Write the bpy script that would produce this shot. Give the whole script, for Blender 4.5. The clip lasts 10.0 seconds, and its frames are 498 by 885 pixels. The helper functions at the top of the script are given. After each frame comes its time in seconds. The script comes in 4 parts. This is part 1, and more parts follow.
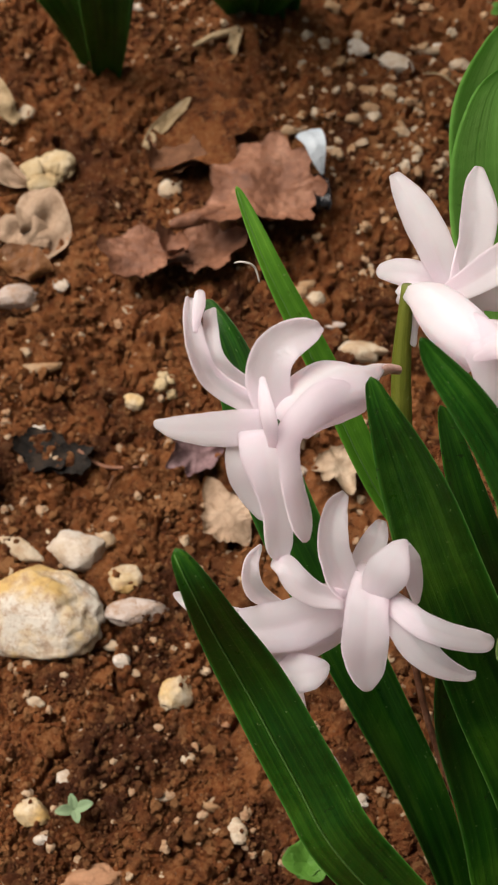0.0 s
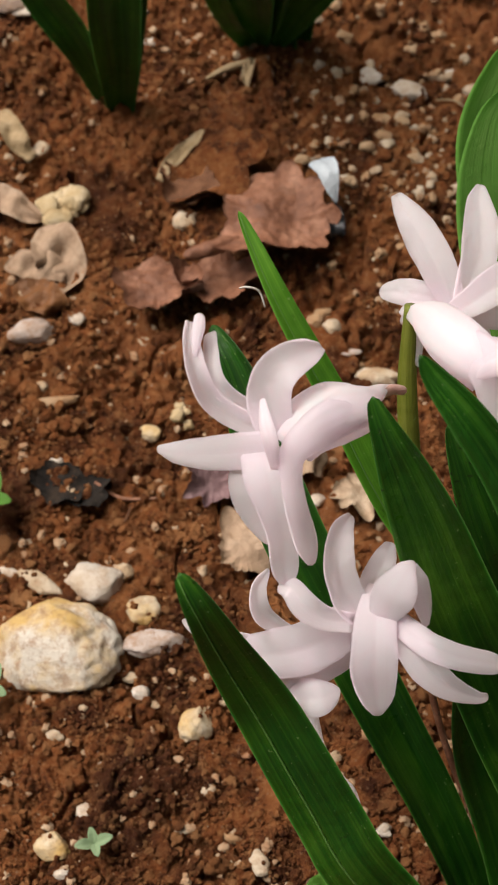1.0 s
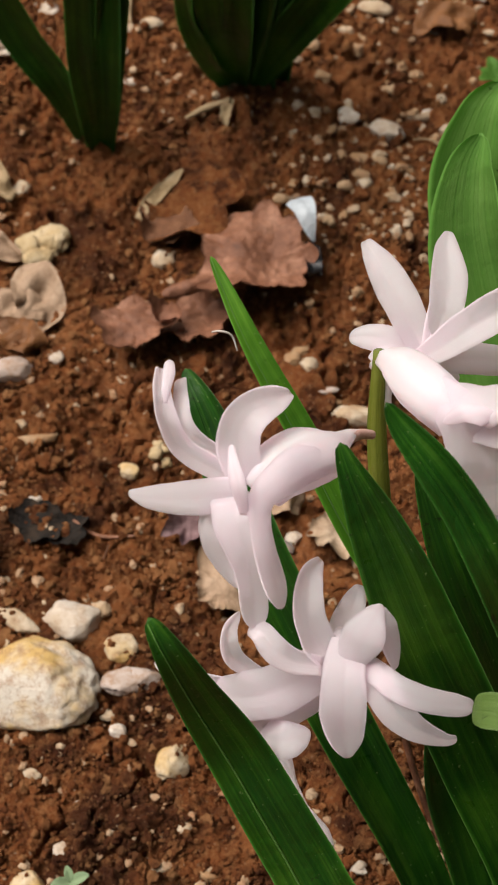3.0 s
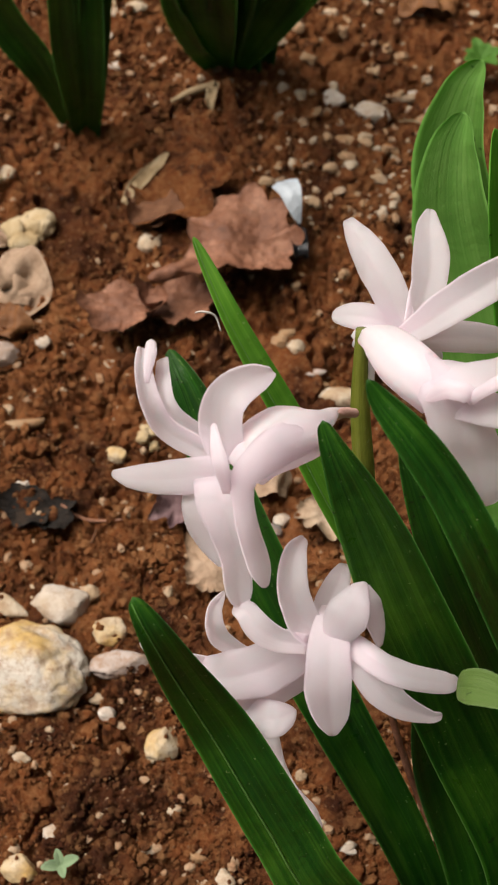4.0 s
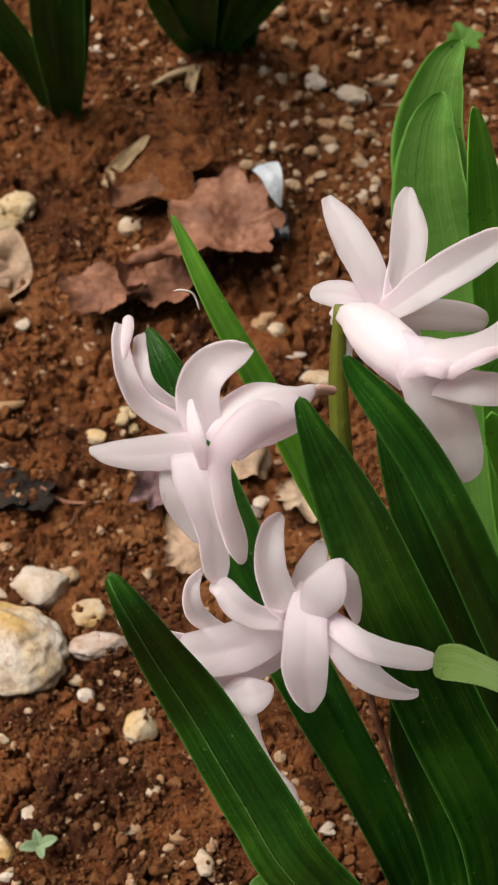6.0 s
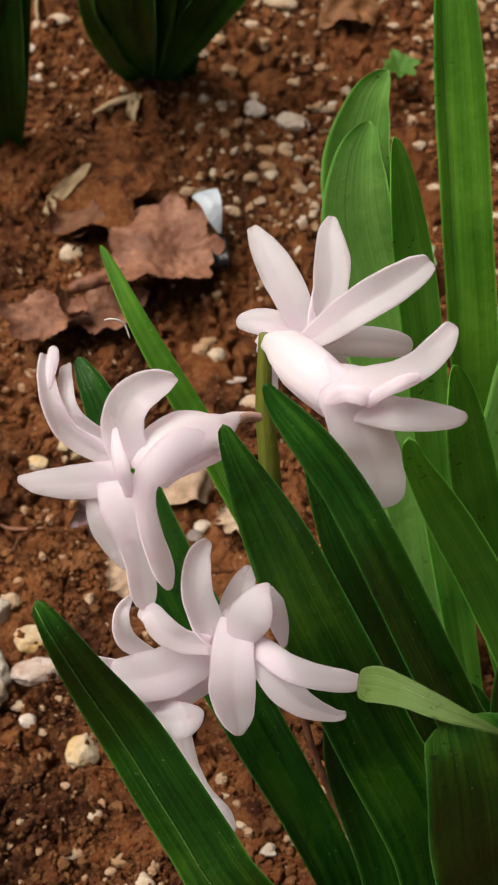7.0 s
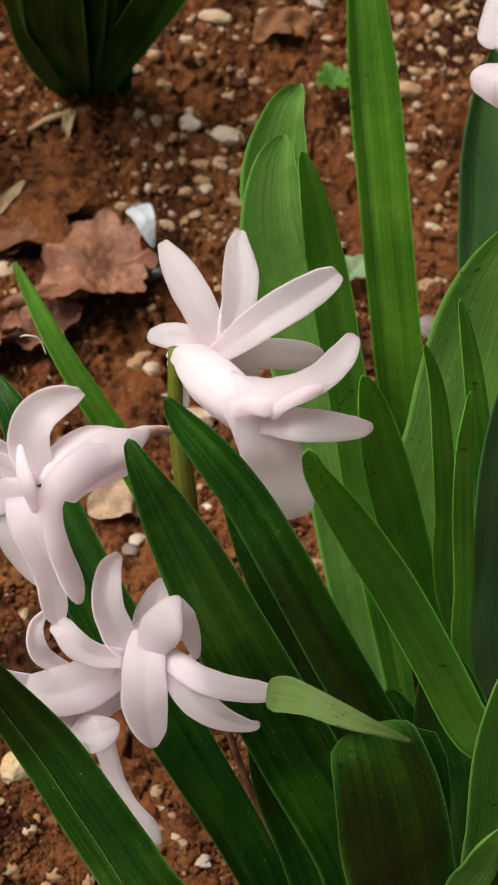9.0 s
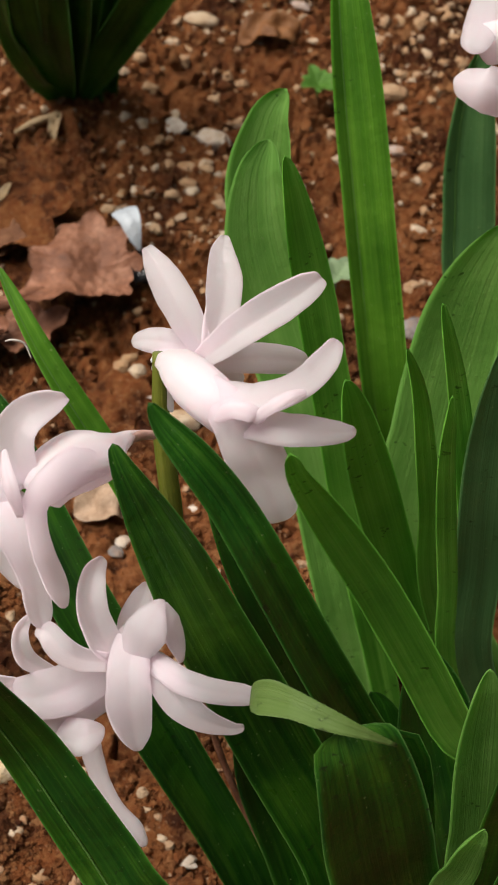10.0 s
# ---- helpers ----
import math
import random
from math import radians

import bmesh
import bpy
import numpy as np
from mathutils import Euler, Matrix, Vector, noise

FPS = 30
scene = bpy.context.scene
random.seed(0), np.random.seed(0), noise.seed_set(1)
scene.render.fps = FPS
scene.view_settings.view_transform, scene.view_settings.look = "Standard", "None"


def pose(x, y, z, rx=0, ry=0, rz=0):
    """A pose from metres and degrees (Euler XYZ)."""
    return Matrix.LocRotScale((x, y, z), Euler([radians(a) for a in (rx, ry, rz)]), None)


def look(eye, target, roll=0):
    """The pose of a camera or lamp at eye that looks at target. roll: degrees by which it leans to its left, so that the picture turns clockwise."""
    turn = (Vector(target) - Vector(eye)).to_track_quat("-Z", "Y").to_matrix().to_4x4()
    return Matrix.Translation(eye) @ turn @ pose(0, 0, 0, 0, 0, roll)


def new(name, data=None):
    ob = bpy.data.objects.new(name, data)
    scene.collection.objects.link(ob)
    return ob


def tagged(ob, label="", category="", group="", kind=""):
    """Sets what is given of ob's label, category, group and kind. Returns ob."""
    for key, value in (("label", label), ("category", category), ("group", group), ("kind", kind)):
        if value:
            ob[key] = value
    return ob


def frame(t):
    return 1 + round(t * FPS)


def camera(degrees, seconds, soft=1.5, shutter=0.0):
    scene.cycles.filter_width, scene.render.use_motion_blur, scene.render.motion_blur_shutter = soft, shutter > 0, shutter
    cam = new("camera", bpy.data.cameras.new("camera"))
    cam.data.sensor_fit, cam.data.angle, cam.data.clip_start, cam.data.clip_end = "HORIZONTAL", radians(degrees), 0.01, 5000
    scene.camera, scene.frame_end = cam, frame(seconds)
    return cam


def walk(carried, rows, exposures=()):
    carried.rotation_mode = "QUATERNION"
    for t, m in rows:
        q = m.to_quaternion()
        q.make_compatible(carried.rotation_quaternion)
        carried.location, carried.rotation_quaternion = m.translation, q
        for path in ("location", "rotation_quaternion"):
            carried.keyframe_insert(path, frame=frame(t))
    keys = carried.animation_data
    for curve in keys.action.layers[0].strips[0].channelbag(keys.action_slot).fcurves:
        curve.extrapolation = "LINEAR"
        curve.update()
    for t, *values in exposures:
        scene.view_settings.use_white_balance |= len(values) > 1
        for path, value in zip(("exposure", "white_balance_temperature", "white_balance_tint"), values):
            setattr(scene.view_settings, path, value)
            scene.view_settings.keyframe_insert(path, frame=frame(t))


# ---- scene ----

# ---------- camera ----------
cam = camera(18.0, 10.0, 1.9)
cam.data.dof.use_dof = True
cam.data.dof.focus_distance = 0.245
cam.data.dof.aperture_fstop = 76.0
PATH = [
    (0, (0.00005, -0.17375, 0.30295), (0.00004, -0.03339, 0.03781), 4.99),
    (0.5, (-0.00111, -0.17457, 0.30025), (-0.00846, -0.03478, 0.03491), 2.50),
    (1, (0.00566, -0.17474, 0.30092), (-0.00295, -0.02840, 0.03918), 0.88),
    (1.5, (0.00612, -0.17535, 0.29964), (-0.00457, -0.02999, 0.03742), -0.00),
    (2, (0.00626, -0.17552, 0.29883), (-0.00418, -0.03094, 0.03618), 0.31),
    (2.5, (0.00673, -0.17509, 0.30031), (-0.00418, -0.02828, 0.03891), 0.21),
    (3, (0.00857, -0.17328, 0.30448), (0.00129, -0.02269, 0.04511), 1.34),
    (3.2, (0.00847, -0.17296, 0.30465), (0.00163, -0.02306, 0.04487), 1.58),
    (4.3, (0.01140, -0.17524, 0.30268), (0.00493, -0.02635, 0.04231), 0.84),
    (4.5, (0.01173, -0.17559, 0.30213), (0.00425, -0.02668, 0.04181), 0.42),
    (5, (0.01084, -0.17503, 0.30267), (0.00303, -0.02510, 0.04293), 0.63),
    (5.2, (0.01113, -0.17526, 0.30294), (0.00564, -0.02528, 0.04318), 1.48),
    (6.3, (0.01218, -0.17669, 0.30229), (0.00955, -0.02913, 0.04109), 2.34),
    (6.5, (0.01380, -0.17683, 0.30308), (0.01231, -0.02868, 0.04222), 2.53),
    (7, (0.01768, -0.17677, 0.30596), (0.02027, -0.02532, 0.04701), 3.50),
    (7.5, (0.02071, -0.17783, 0.30827), (0.02596, -0.02550, 0.04987), 4.11),
    (8, (0.02506, -0.17743, 0.30677), (0.03058, -0.02726, 0.04712), 3.77),
    (8.5, (0.02766, -0.17747, 0.30578), (0.03358, -0.02620, 0.04678), 3.53),
    (9, (0.02840, -0.17712, 0.30775), (0.03430, -0.02372, 0.05001), 3.52),
    (9.5, (0.02798, -0.17695, 0.30882), (0.03360, -0.02336, 0.05118), 3.44),
    (10, (0.02920, -0.17690, 0.30935), (0.03710, -0.02383, 0.05146), 4.10),
]
walk(cam, [(t, look(eye, target, roll)) for t, eye, target, roll in PATH])

# ---------- light: bright overcast sky, soft sun from the side ----------
SUN_UP, SUN_TURN = radians(60), radians(-72)
world = bpy.data.worlds.new("sky")
scene.world = world
world.use_nodes = True
wn = world.node_tree.nodes
sky = wn.new("ShaderNodeTexSky")
sky.sky_type = "NISHITA"
sky.sun_disc = False
sky.sun_elevation, sky.sun_rotation = SUN_UP, SUN_TURN
sky.dust_density, sky.air_density = 3.0, 1.0
veil = wn.new("ShaderNodeHueSaturation")
veil.inputs["Saturation"].default_value = 0.18
world.node_tree.links.new(sky.outputs[0], veil.inputs["Color"])
world.node_tree.links.new(veil.outputs[0], wn["Background"].inputs[0])
wn["Background"].inputs[1].default_value = 0.034
sun = new("sun", bpy.data.lights.new("sun", "SUN"))
sun.data.energy, sun.data.angle, sun.data.color = 5.0, radians(44), (1.0, 0.905, 0.825)
sun.matrix_world = look((0, 0, 0), (-math.sin(SUN_TURN) * math.cos(SUN_UP), -math.cos(SUN_TURN) * math.cos(SUN_UP), -math.sin(SUN_UP)))
scene.view_settings.exposure = 0.22

CM = 0.01


# ---------- materials ----------
class Mat:
    """A small wrapper round a node material."""

    def __init__(self, name, rough=0.8, spec=0.3):
        self.m = bpy.data.materials.new(name)
        self.m.use_nodes = True
        self.t = self.m.node_tree
        self.b = self.t.nodes["Principled BSDF"]
        self.b.inputs["Roughness"].default_value = rough
        self.b.inputs["Specular IOR Level"].default_value = spec

    def n(self, kind, **inputs):
        node = self.t.nodes.new("ShaderNode" + kind)
        for key, value in inputs.items():
            slot = node.inputs[key.replace("_", " ")]
            if isinstance(value, bpy.types.NodeSocket):
                self.t.links.new(value, slot)
            else:
                slot.default_value = value
        return node

    def coords(self, which="Object"):
        return self.n("TexCoord").outputs[which]

    def scaled(self, vec, sx, sy, sz):
        return self.n("Mapping", Vector=vec, Scale=(sx, sy, sz)).outputs[0]

    def noise(self, vec, scale, detail=4.0, rough=0.6):
        return self.n("TexNoise", Vector=vec, Scale=scale, Detail=detail, Roughness=rough).outputs["Fac"]

    def ramp(self, fac, *stops):
        node = self.n("ValToRGB", Fac=fac)
        el = node.color_ramp.elements
        while len(el) < len(stops):
            el.new(0.5)
        for e, (p, c) in zip(el, stops):
            e.position = p
            e.color = (*c, 1) if len(c) == 3 else c
        return node.outputs[0]

    def mix(self, fac, a, b, blend="MIX"):
        node = self.t.nodes.new("ShaderNodeMix")
        node.data_type, node.blend_type = "RGBA", blend
        for slot, value in ((0, fac), (6, a), (7, b)):
            if isinstance(value, bpy.types.NodeSocket):
                self.t.links.new(value, node.inputs[slot])
            elif slot:
                node.inputs[slot].default_value = (*value, 1)
            else:
                node.inputs[slot].default_value = value
        return node.outputs[2]

    def math(self, op, a, b=0.0):
        node = self.t.nodes.new("ShaderNodeMath")
        node.operation = op
        for k, value in enumerate((a, b)):
            if isinstance(value, bpy.types.NodeSocket):
                self.t.links.new(value, node.inputs[k])
            else:
                node.inputs[k].default_value = value
        return node.outputs[0]

    def color(self, socket):
        self.t.links.new(socket, self.b.inputs["Base Color"])
        return self

    def rough(self, socket):
        self.t.links.new(socket, self.b.inputs["Roughness"])
        return self

    def bump(self, height, dist, strength=1.0):
        node = self.n("Bump", Height=height, Distance=dist, Strength=strength)
        self.t.links.new(node.outputs[0], self.b.inputs["Normal"])
        return self

    def sheer(self, amount, socket):
        """Lets part of the light through, as thin plant tissue does."""
        tr = self.n("BsdfTranslucent", Color=socket)
        mix = self.n("MixShader", Fac=amount)
        self.t.links.new(self.b.outputs[0], mix.inputs[1])
        self.t.links.new(tr.outputs[0], mix.inputs[2])
        self.t.links.new(mix.outputs[0], self.t.nodes["Material Output"].inputs[0])
        return self


def soil_material(name, crumbs=False):
    a = Mat(name, 0.8, 0.15)
    p = a.coords()
    tint = a.mix(0.4, a.noise(p, 48, 6, 0.7), a.noise(p, 11, 3, 0.5))
    fine = a.noise(p, 520, 5, 0.75)
    col = a.ramp(tint, (0.30, (0.066, 0.018, 0.005)), (0.5, (0.315, 0.102, 0.030)), (0.70, (0.54, 0.222, 0.078)))
    col = a.mix(a.ramp(fine, (0.47, (0, 0, 0)), (0.62, (0.85, 0.85, 0.85))), col, a.mix(0.6, col, (0.60, 0.290, 0.115)))
    col = a.mix(a.ramp(a.noise(p, 190, 4, 0.7), (0.34, (0.85, 0.85, 0.85)), (0.46, (0, 0, 0))), col, (0.066, 0.020, 0.008))
    damp = a.mix(0.45, a.noise(p, 26, 3, 0.55), a.noise(p, 90, 4, 0.6))
    col = a.mix(a.ramp(damp, (0.40, (0.70, 0.70, 0.70)), (0.50, (0.0, 0.0, 0.0))), col, (0.050, 0.014, 0.006))
    col = a.mix(a.ramp(damp, (0.54, (0, 0, 0)), (0.66, (0.5, 0.5, 0.5))), col, (0.403, 0.147, 0.063))
    if crumbs:
        rnd = a.n("NewGeometry").outputs["Random Per Island"]
        col = a.mix(a.ramp(rnd, (0.0, (0.714, 0.714, 0.714)), (0.22, (0.294, 0.294, 0.294)), (0.5, (0.000, 0.000, 0.000))), col, (0.54, 0.270, 0.110))
        col = a.mix(a.ramp(rnd, (0.72, (0, 0, 0)), (1.0, (0.504, 0.504, 0.504))), col, (0.080, 0.024, 0.009))
    else:
        speck = a.n("TexVoronoi", Vector=p, Scale=560.0).outputs["Distance"]
        col = a.mix(a.ramp(speck, (0.13, (0.6, 0.6, 0.6)), (0.20, (0, 0, 0))), col, (0.432, 0.255, 0.143))
    a.color(col)
    rough = a.n("TexNoise", Vector=p, Scale=620.0, Detail=7.0, Roughness=0.8).outputs["Fac"]
    a.bump(rough, 0.0036, 1.0)
    return a.m


def stone_material(name, pale, warm, dirt=0.35, patch=130, lo=0.38, hi=0.66):
    a = Mat(name, 0.75, 0.3)
    p = a.coords()
    rnd = a.n("ObjectInfo").outputs["Random"]
    shift = a.n("VectorMath", Vector=p)
    shift.operation = "ADD"
    a.t.links.new(a.n("CombineXYZ", X=rnd, Y=rnd).outputs[0], shift.inputs[1])
    q = shift.outputs[0]
    col = a.mix(a.ramp(a.noise(q, patch, 5, 0.6), (lo, (0, 0, 0)), (hi, (1, 1, 1))), pale, warm)
    col = a.mix(a.ramp(a.noise(q, 380, 6, 0.75), (0.46, (0, 0, 0)), (0.64, (dirt * 1.6,) * 3)), col, (0.29, 0.165, 0.09))
    a.color(col)
    a.bump(a.noise(q, 650, 6, 0.7), 0.0007, 0.8)
    return a.m


def leaf_material(name, dark, mid, light, rough=0.38, sheer=0.40):
    a = Mat(name, rough, 0.27)
    uv = a.coords("UV")
    veins = a.noise(a.scaled(uv, 20, 0.22, 1), 1.0, 2, 0.5)
    broad = a.noise(a.scaled(uv, 5, 0.12, 1), 1.0, 2, 0.5)
    patch = a.noise(a.coords(), 60, 4, 0.55)
    col = a.ramp(a.mix(0.5, patch, broad), (0.34, dark), (0.5, mid), (0.68, light))
    col = a.mix(a.ramp(veins, (0.44, (0, 0, 0)), (0.66, (0.22, 0.22, 0.22))), col, light)
    lines = a.noise(a.scaled(uv, 34, 0.10, 1), 1.0, 1, 0.5)
    col = a.mix(a.ramp(lines, (0.48, (0, 0, 0)), (0.62, (0.30, 0.30, 0.30))), col, dark)
    sep = a.n("SeparateXYZ", Vector=uv)
    edge = a.math("ABSOLUTE", a.math("SUBTRACT", sep.outputs[0], 0.5))
    col = a.mix(a.ramp(edge, (0.484, (0, 0, 0)), (0.499, (0.34, 0.34, 0.34))), col, (0.18, 0.32, 0.09))
    specks = a.noise(a.scaled(a.coords(), 560, 900, 900), 1.0, 3, 0.55)
    patchy = a.ramp(a.noise(a.coords(), 80, 2, 0.5), (0.54, (0, 0, 0)), (0.62, (1, 1, 1)))
    spot = a.mix(1.0, a.ramp(specks, (0.635, (0, 0, 0)), (0.665, (0.9, 0.9, 0.9))), patchy, "MULTIPLY")
    col = a.mix(spot, col, (0.010, 0.014, 0.005))
    dust = a.ramp(a.noise(a.coords(), 1500, 2, 0.5), (0.70, (0, 0, 0)), (0.76, (0.5, 0.5, 0.5)))
    col = a.mix(dust, col, (0.24, 0.34, 0.12))
    a.color(col)
    a.rough(a.ramp(a.noise(a.coords(), 260, 4), (0.3, (rough - 0.06,) * 3), (0.7, (rough + 0.14,) * 3)))
    fibres = a.noise(a.scaled(uv, 46, 0.15, 1), 1.0, 2, 0.5)
    a.bump(a.mix(0.5, a.mix(0.4, veins, fibres), a.noise(a.coords(), 420, 3)), 0.0009, 0.5)
    a.sheer(sheer, a.mix(0.65, col, (0.22, 0.62, 0.03)))
    return a.m


def petal_material(name, pale, blush):
    a = Mat(name, 0.50, 0.30)
    uv = a.coords("UV")
    streak = a.noise(a.scaled(uv, 11, 0.45, 1), 1.0, 2, 0.5)
    sep = a.n("SeparateXYZ", Vector=uv)
    mid = a.math("ABSOLUTE", a.math("SUBTRACT", sep.outputs[0], 0.5))
    col = a.mix(a.ramp(mid, (0.0, (0.40, 0.40, 0.40)), (0.16, (0.0, 0.0, 0.0))), pale, blush)
    col = a.mix(a.ramp(streak, (0.45, (0, 0, 0)), (0.8, (0.3, 0.3, 0.3))), col, blush)
    col = a.mix(a.ramp(a.noise(a.coords(), 130, 3), (0.42, (0, 0, 0)), (0.75, (0.55, 0.55, 0.55))), col, blush)
    a.color(col)
    a.bump(a.mix(0.5, streak, a.noise(a.coords(), 900, 3)), 0.00025, 0.25)
    a.b.inputs["Subsurface Weight"].default_value = 0.85
    a.b.inputs["Subsurface Radius"].default_value = (1.0, 0.75, 0.75)
    a.b.inputs["Subsurface Scale"].default_value = 0.004
    a.sheer(0.55, a.mix(0.6, col, (0.99, 0.905, 0.945)))
    return a.m


def litter_material(name, dark, mid, light, rough=0.6, scale=110):
    a = Mat(name, rough, 0.35)
    p = a.coords()
    col = a.ramp(a.noise(p, scale, 6, 0.65), (0.28, dark), (0.5, mid), (0.74, light))
    vein = a.n("TexVoronoi", Vector=p, Scale=scale * 3.2)
    vein.feature = "DISTANCE_TO_EDGE"
    col = a.mix(a.ramp(vein.outputs["Distance"], (0.0, (0.35, 0.35, 0.35)), (0.10, (0, 0, 0))), col, dark)
    a.color(col)
    a.bump(a.noise(p, scale * 5, 5, 0.7), 0.0008, 0.7)
    return a.m


SOIL = soil_material("red_brown_soil")
CRUMB = soil_material("soil_crumb", True)
CREAM = stone_material("cream_limestone", (0.504, 0.423, 0.315), (0.405, 0.288, 0.171))
WHITE = stone_material("white_limestone", (0.576, 0.522, 0.450), (0.468, 0.378, 0.279), 0.3)
OCHRE = stone_material("ochre_limestone", (0.558, 0.486, 0.360), (0.504, 0.324, 0.108), 0.3)
TAN = stone_material("tan_stone", (0.378, 0.261, 0.153), (0.324, 0.189, 0.090), 0.5)
PINK = stone_material("pinkish_stone", (0.450, 0.378, 0.333), (0.342, 0.252, 0.198), 0.5)
TERRA = stone_material("terracotta_stone", (0.378, 0.198, 0.108), (0.288, 0.135, 0.063), 0.4)
GRIT = stone_material("mixed_grit", (0.450, 0.342, 0.225), (0.297, 0.162, 0.081), 0.6)
BIG = stone_material("pale_limestone_block", (0.58, 0.53, 0.45), (0.52, 0.35, 0.13), 0.45, 55, 0.43, 0.58)
GREY = stone_material("grey_stone", (0.234, 0.216, 0.207), (0.144, 0.126, 0.117), 0.4)
# leaf green with shade put into the colour, darkened almost to black
SHADEGREEN = leaf_material("shaded_hyacinth_leaf", (0.003, 0.021, 0.002), (0.011, 0.066, 0.004), (0.062, 0.168, 0.012), 0.33, 0.11)
# two copies of the leaf green, brightened to stand for sunlight on them
LITGREEN = leaf_material("lit_hyacinth_leaf", (0.058, 0.215, 0.022), (0.125, 0.380, 0.040), (0.26, 0.57, 0.085), 0.34, 0.32)
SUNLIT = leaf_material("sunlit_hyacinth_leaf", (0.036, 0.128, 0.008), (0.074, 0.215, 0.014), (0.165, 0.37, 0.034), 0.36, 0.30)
# waxy bloom, plus a grey sky sheen painted into the green
WAXYSHEEN = leaf_material("waxy_sky_sheen_hyacinth_leaf", (0.036, 0.100, 0.030), (0.062, 0.155, 0.050), (0.100, 0.22, 0.072), 0.36, 0.2)
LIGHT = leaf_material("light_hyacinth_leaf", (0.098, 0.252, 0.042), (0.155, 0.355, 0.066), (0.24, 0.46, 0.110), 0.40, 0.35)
UNDER = leaf_material("pale_leaf_underside", (0.072, 0.128, 0.025), (0.098, 0.166, 0.038), (0.136, 0.212, 0.060), 0.5, 0.2)
SEED = leaf_material("seedling_leaf", (0.16, 0.25, 0.12), (0.22, 0.31, 0.17), (0.29, 0.38, 0.23), 0.55, 0.15)
FRESH = leaf_material("fresh_weed_leaf", (0.056, 0.152, 0.016), (0.088, 0.216, 0.028), (0.136, 0.288, 0.056), 0.5, 0.2)
PETAL = petal_material("pale_pink_petal", (0.96, 0.92, 0.955), (0.95, 0.85, 0.90))
RIB = leaf_material("pale_midrib", (0.060, 0.160, 0.030), (0.090, 0.210, 0.042), (0.125, 0.260, 0.060), 0.4, 0.1)
STALK = leaf_material("yellow_green_stalk", (0.088, 0.112, 0.012), (0.136, 0.160, 0.020), (0.176, 0.200, 0.040), 0.4, 0.1)
BROWNLEAF = litter_material("dead_brown_leaf", (0.085, 0.034, 0.018), (0.215, 0.092, 0.050), (0.39, 0.205, 0.130))
MUDLEAF = litter_material("muddy_brown_leaf", (0.079, 0.032, 0.015), (0.150, 0.066, 0.031), (0.229, 0.114, 0.057), 0.85, 140)
PALELEAF = litter_material("pale_dry_leaf", (0.211, 0.132, 0.079), (0.334, 0.229, 0.150), (0.440, 0.326, 0.229), 0.65)
CREAMLEAF = litter_material("cream_dry_leaf", (0.211, 0.132, 0.079), (0.361, 0.264, 0.176), (0.475, 0.387, 0.290), 0.65)
ORANGELEAF = litter_material("rust_dry_leaf", (0.097, 0.040, 0.012), (0.167, 0.066, 0.019), (0.246, 0.114, 0.040))
DARKLEAF = litter_material("rotten_dark_leaf", (0.006, 0.004, 0.003), (0.013, 0.009, 0.006), (0.050, 0.030, 0.017), 0.9, 320)
STRAW = litter_material("dry_straw", (0.229, 0.158, 0.079), (0.352, 0.255, 0.141), (0.458, 0.361, 0.229), 0.6, 160)
GOLD = litter_material("yellow_dry_clump", (0.352, 0.238, 0.106), (0.475, 0.361, 0.202), (0.563, 0.475, 0.334), 0.75, 240)
MAUVE = litter_material("withered_mauve_petal", (0.114, 0.062, 0.066), (0.211, 0.128, 0.132), (0.334, 0.229, 0.233), 0.6, 150)
FLAKE = litter_material("white_flake", (0.36, 0.41, 0.45), (0.46, 0.51, 0.55), (0.56, 0.61, 0.66), 0.4, 60)
BLACK = litter_material("black_wet_scrap", (0.006, 0.007, 0.008), (0.012, 0.013, 0.015), (0.03, 0.03, 0.03), 0.22, 80)
PEDICEL = litter_material("pink_pedicel", (0.52, 0.31, 0.25), (0.66, 0.45, 0.40), (0.74, 0.58, 0.54), 0.5, 90)
FIBRE = litter_material("pale_fibre", (0.45, 0.42, 0.38), (0.55, 0.52, 0.47), (0.65, 0.62, 0.56), 0.6, 100)


# ---------- building blocks (lengths in cm) ----------
def mesh_of(name, verts, faces, uvs=None, smooth=True):
    me = bpy.data.meshes.new(name)
    me.from_pydata([tuple(c * CM for c in v) for v in verts], [], faces)
    if uvs is not None:
        layer = me.uv_layers.new(name="UVMap")
        idx = np.empty(len(me.loops), dtype=np.int32)
        me.loops.foreach_get("vertex_index", idx)
        layer.data.foreach_set("uv", np.array(uvs, dtype=np.float32)[idx].ravel())
    if smooth:
        me.polygons.foreach_set("use_smooth", np.ones(len(me.polygons), dtype=bool))
    me.update()
    return me


def part(name, me, material, parent, label=""):
    """Links a mesh, made in world place, as one part under a thing or a part."""
    me.materials.append(material)
    ob = new(name, me)
    ob.parent = parent
    ob.matrix_parent_inverse = Matrix.Translation(-Vector(parent.get("at", (0, 0, 0))))
    return tagged(ob, label)


def thing(name, x, y, z, label, category, group="", kind=""):
    """An Empty at a thing's base."""
    ob = new(name)
    ob.empty_display_size = 0.01
    ob.location = (x * CM, y * CM, z * CM)
    ob["at"] = (x * CM, y * CM, z * CM)
    return tagged(ob, label, category, group, kind)


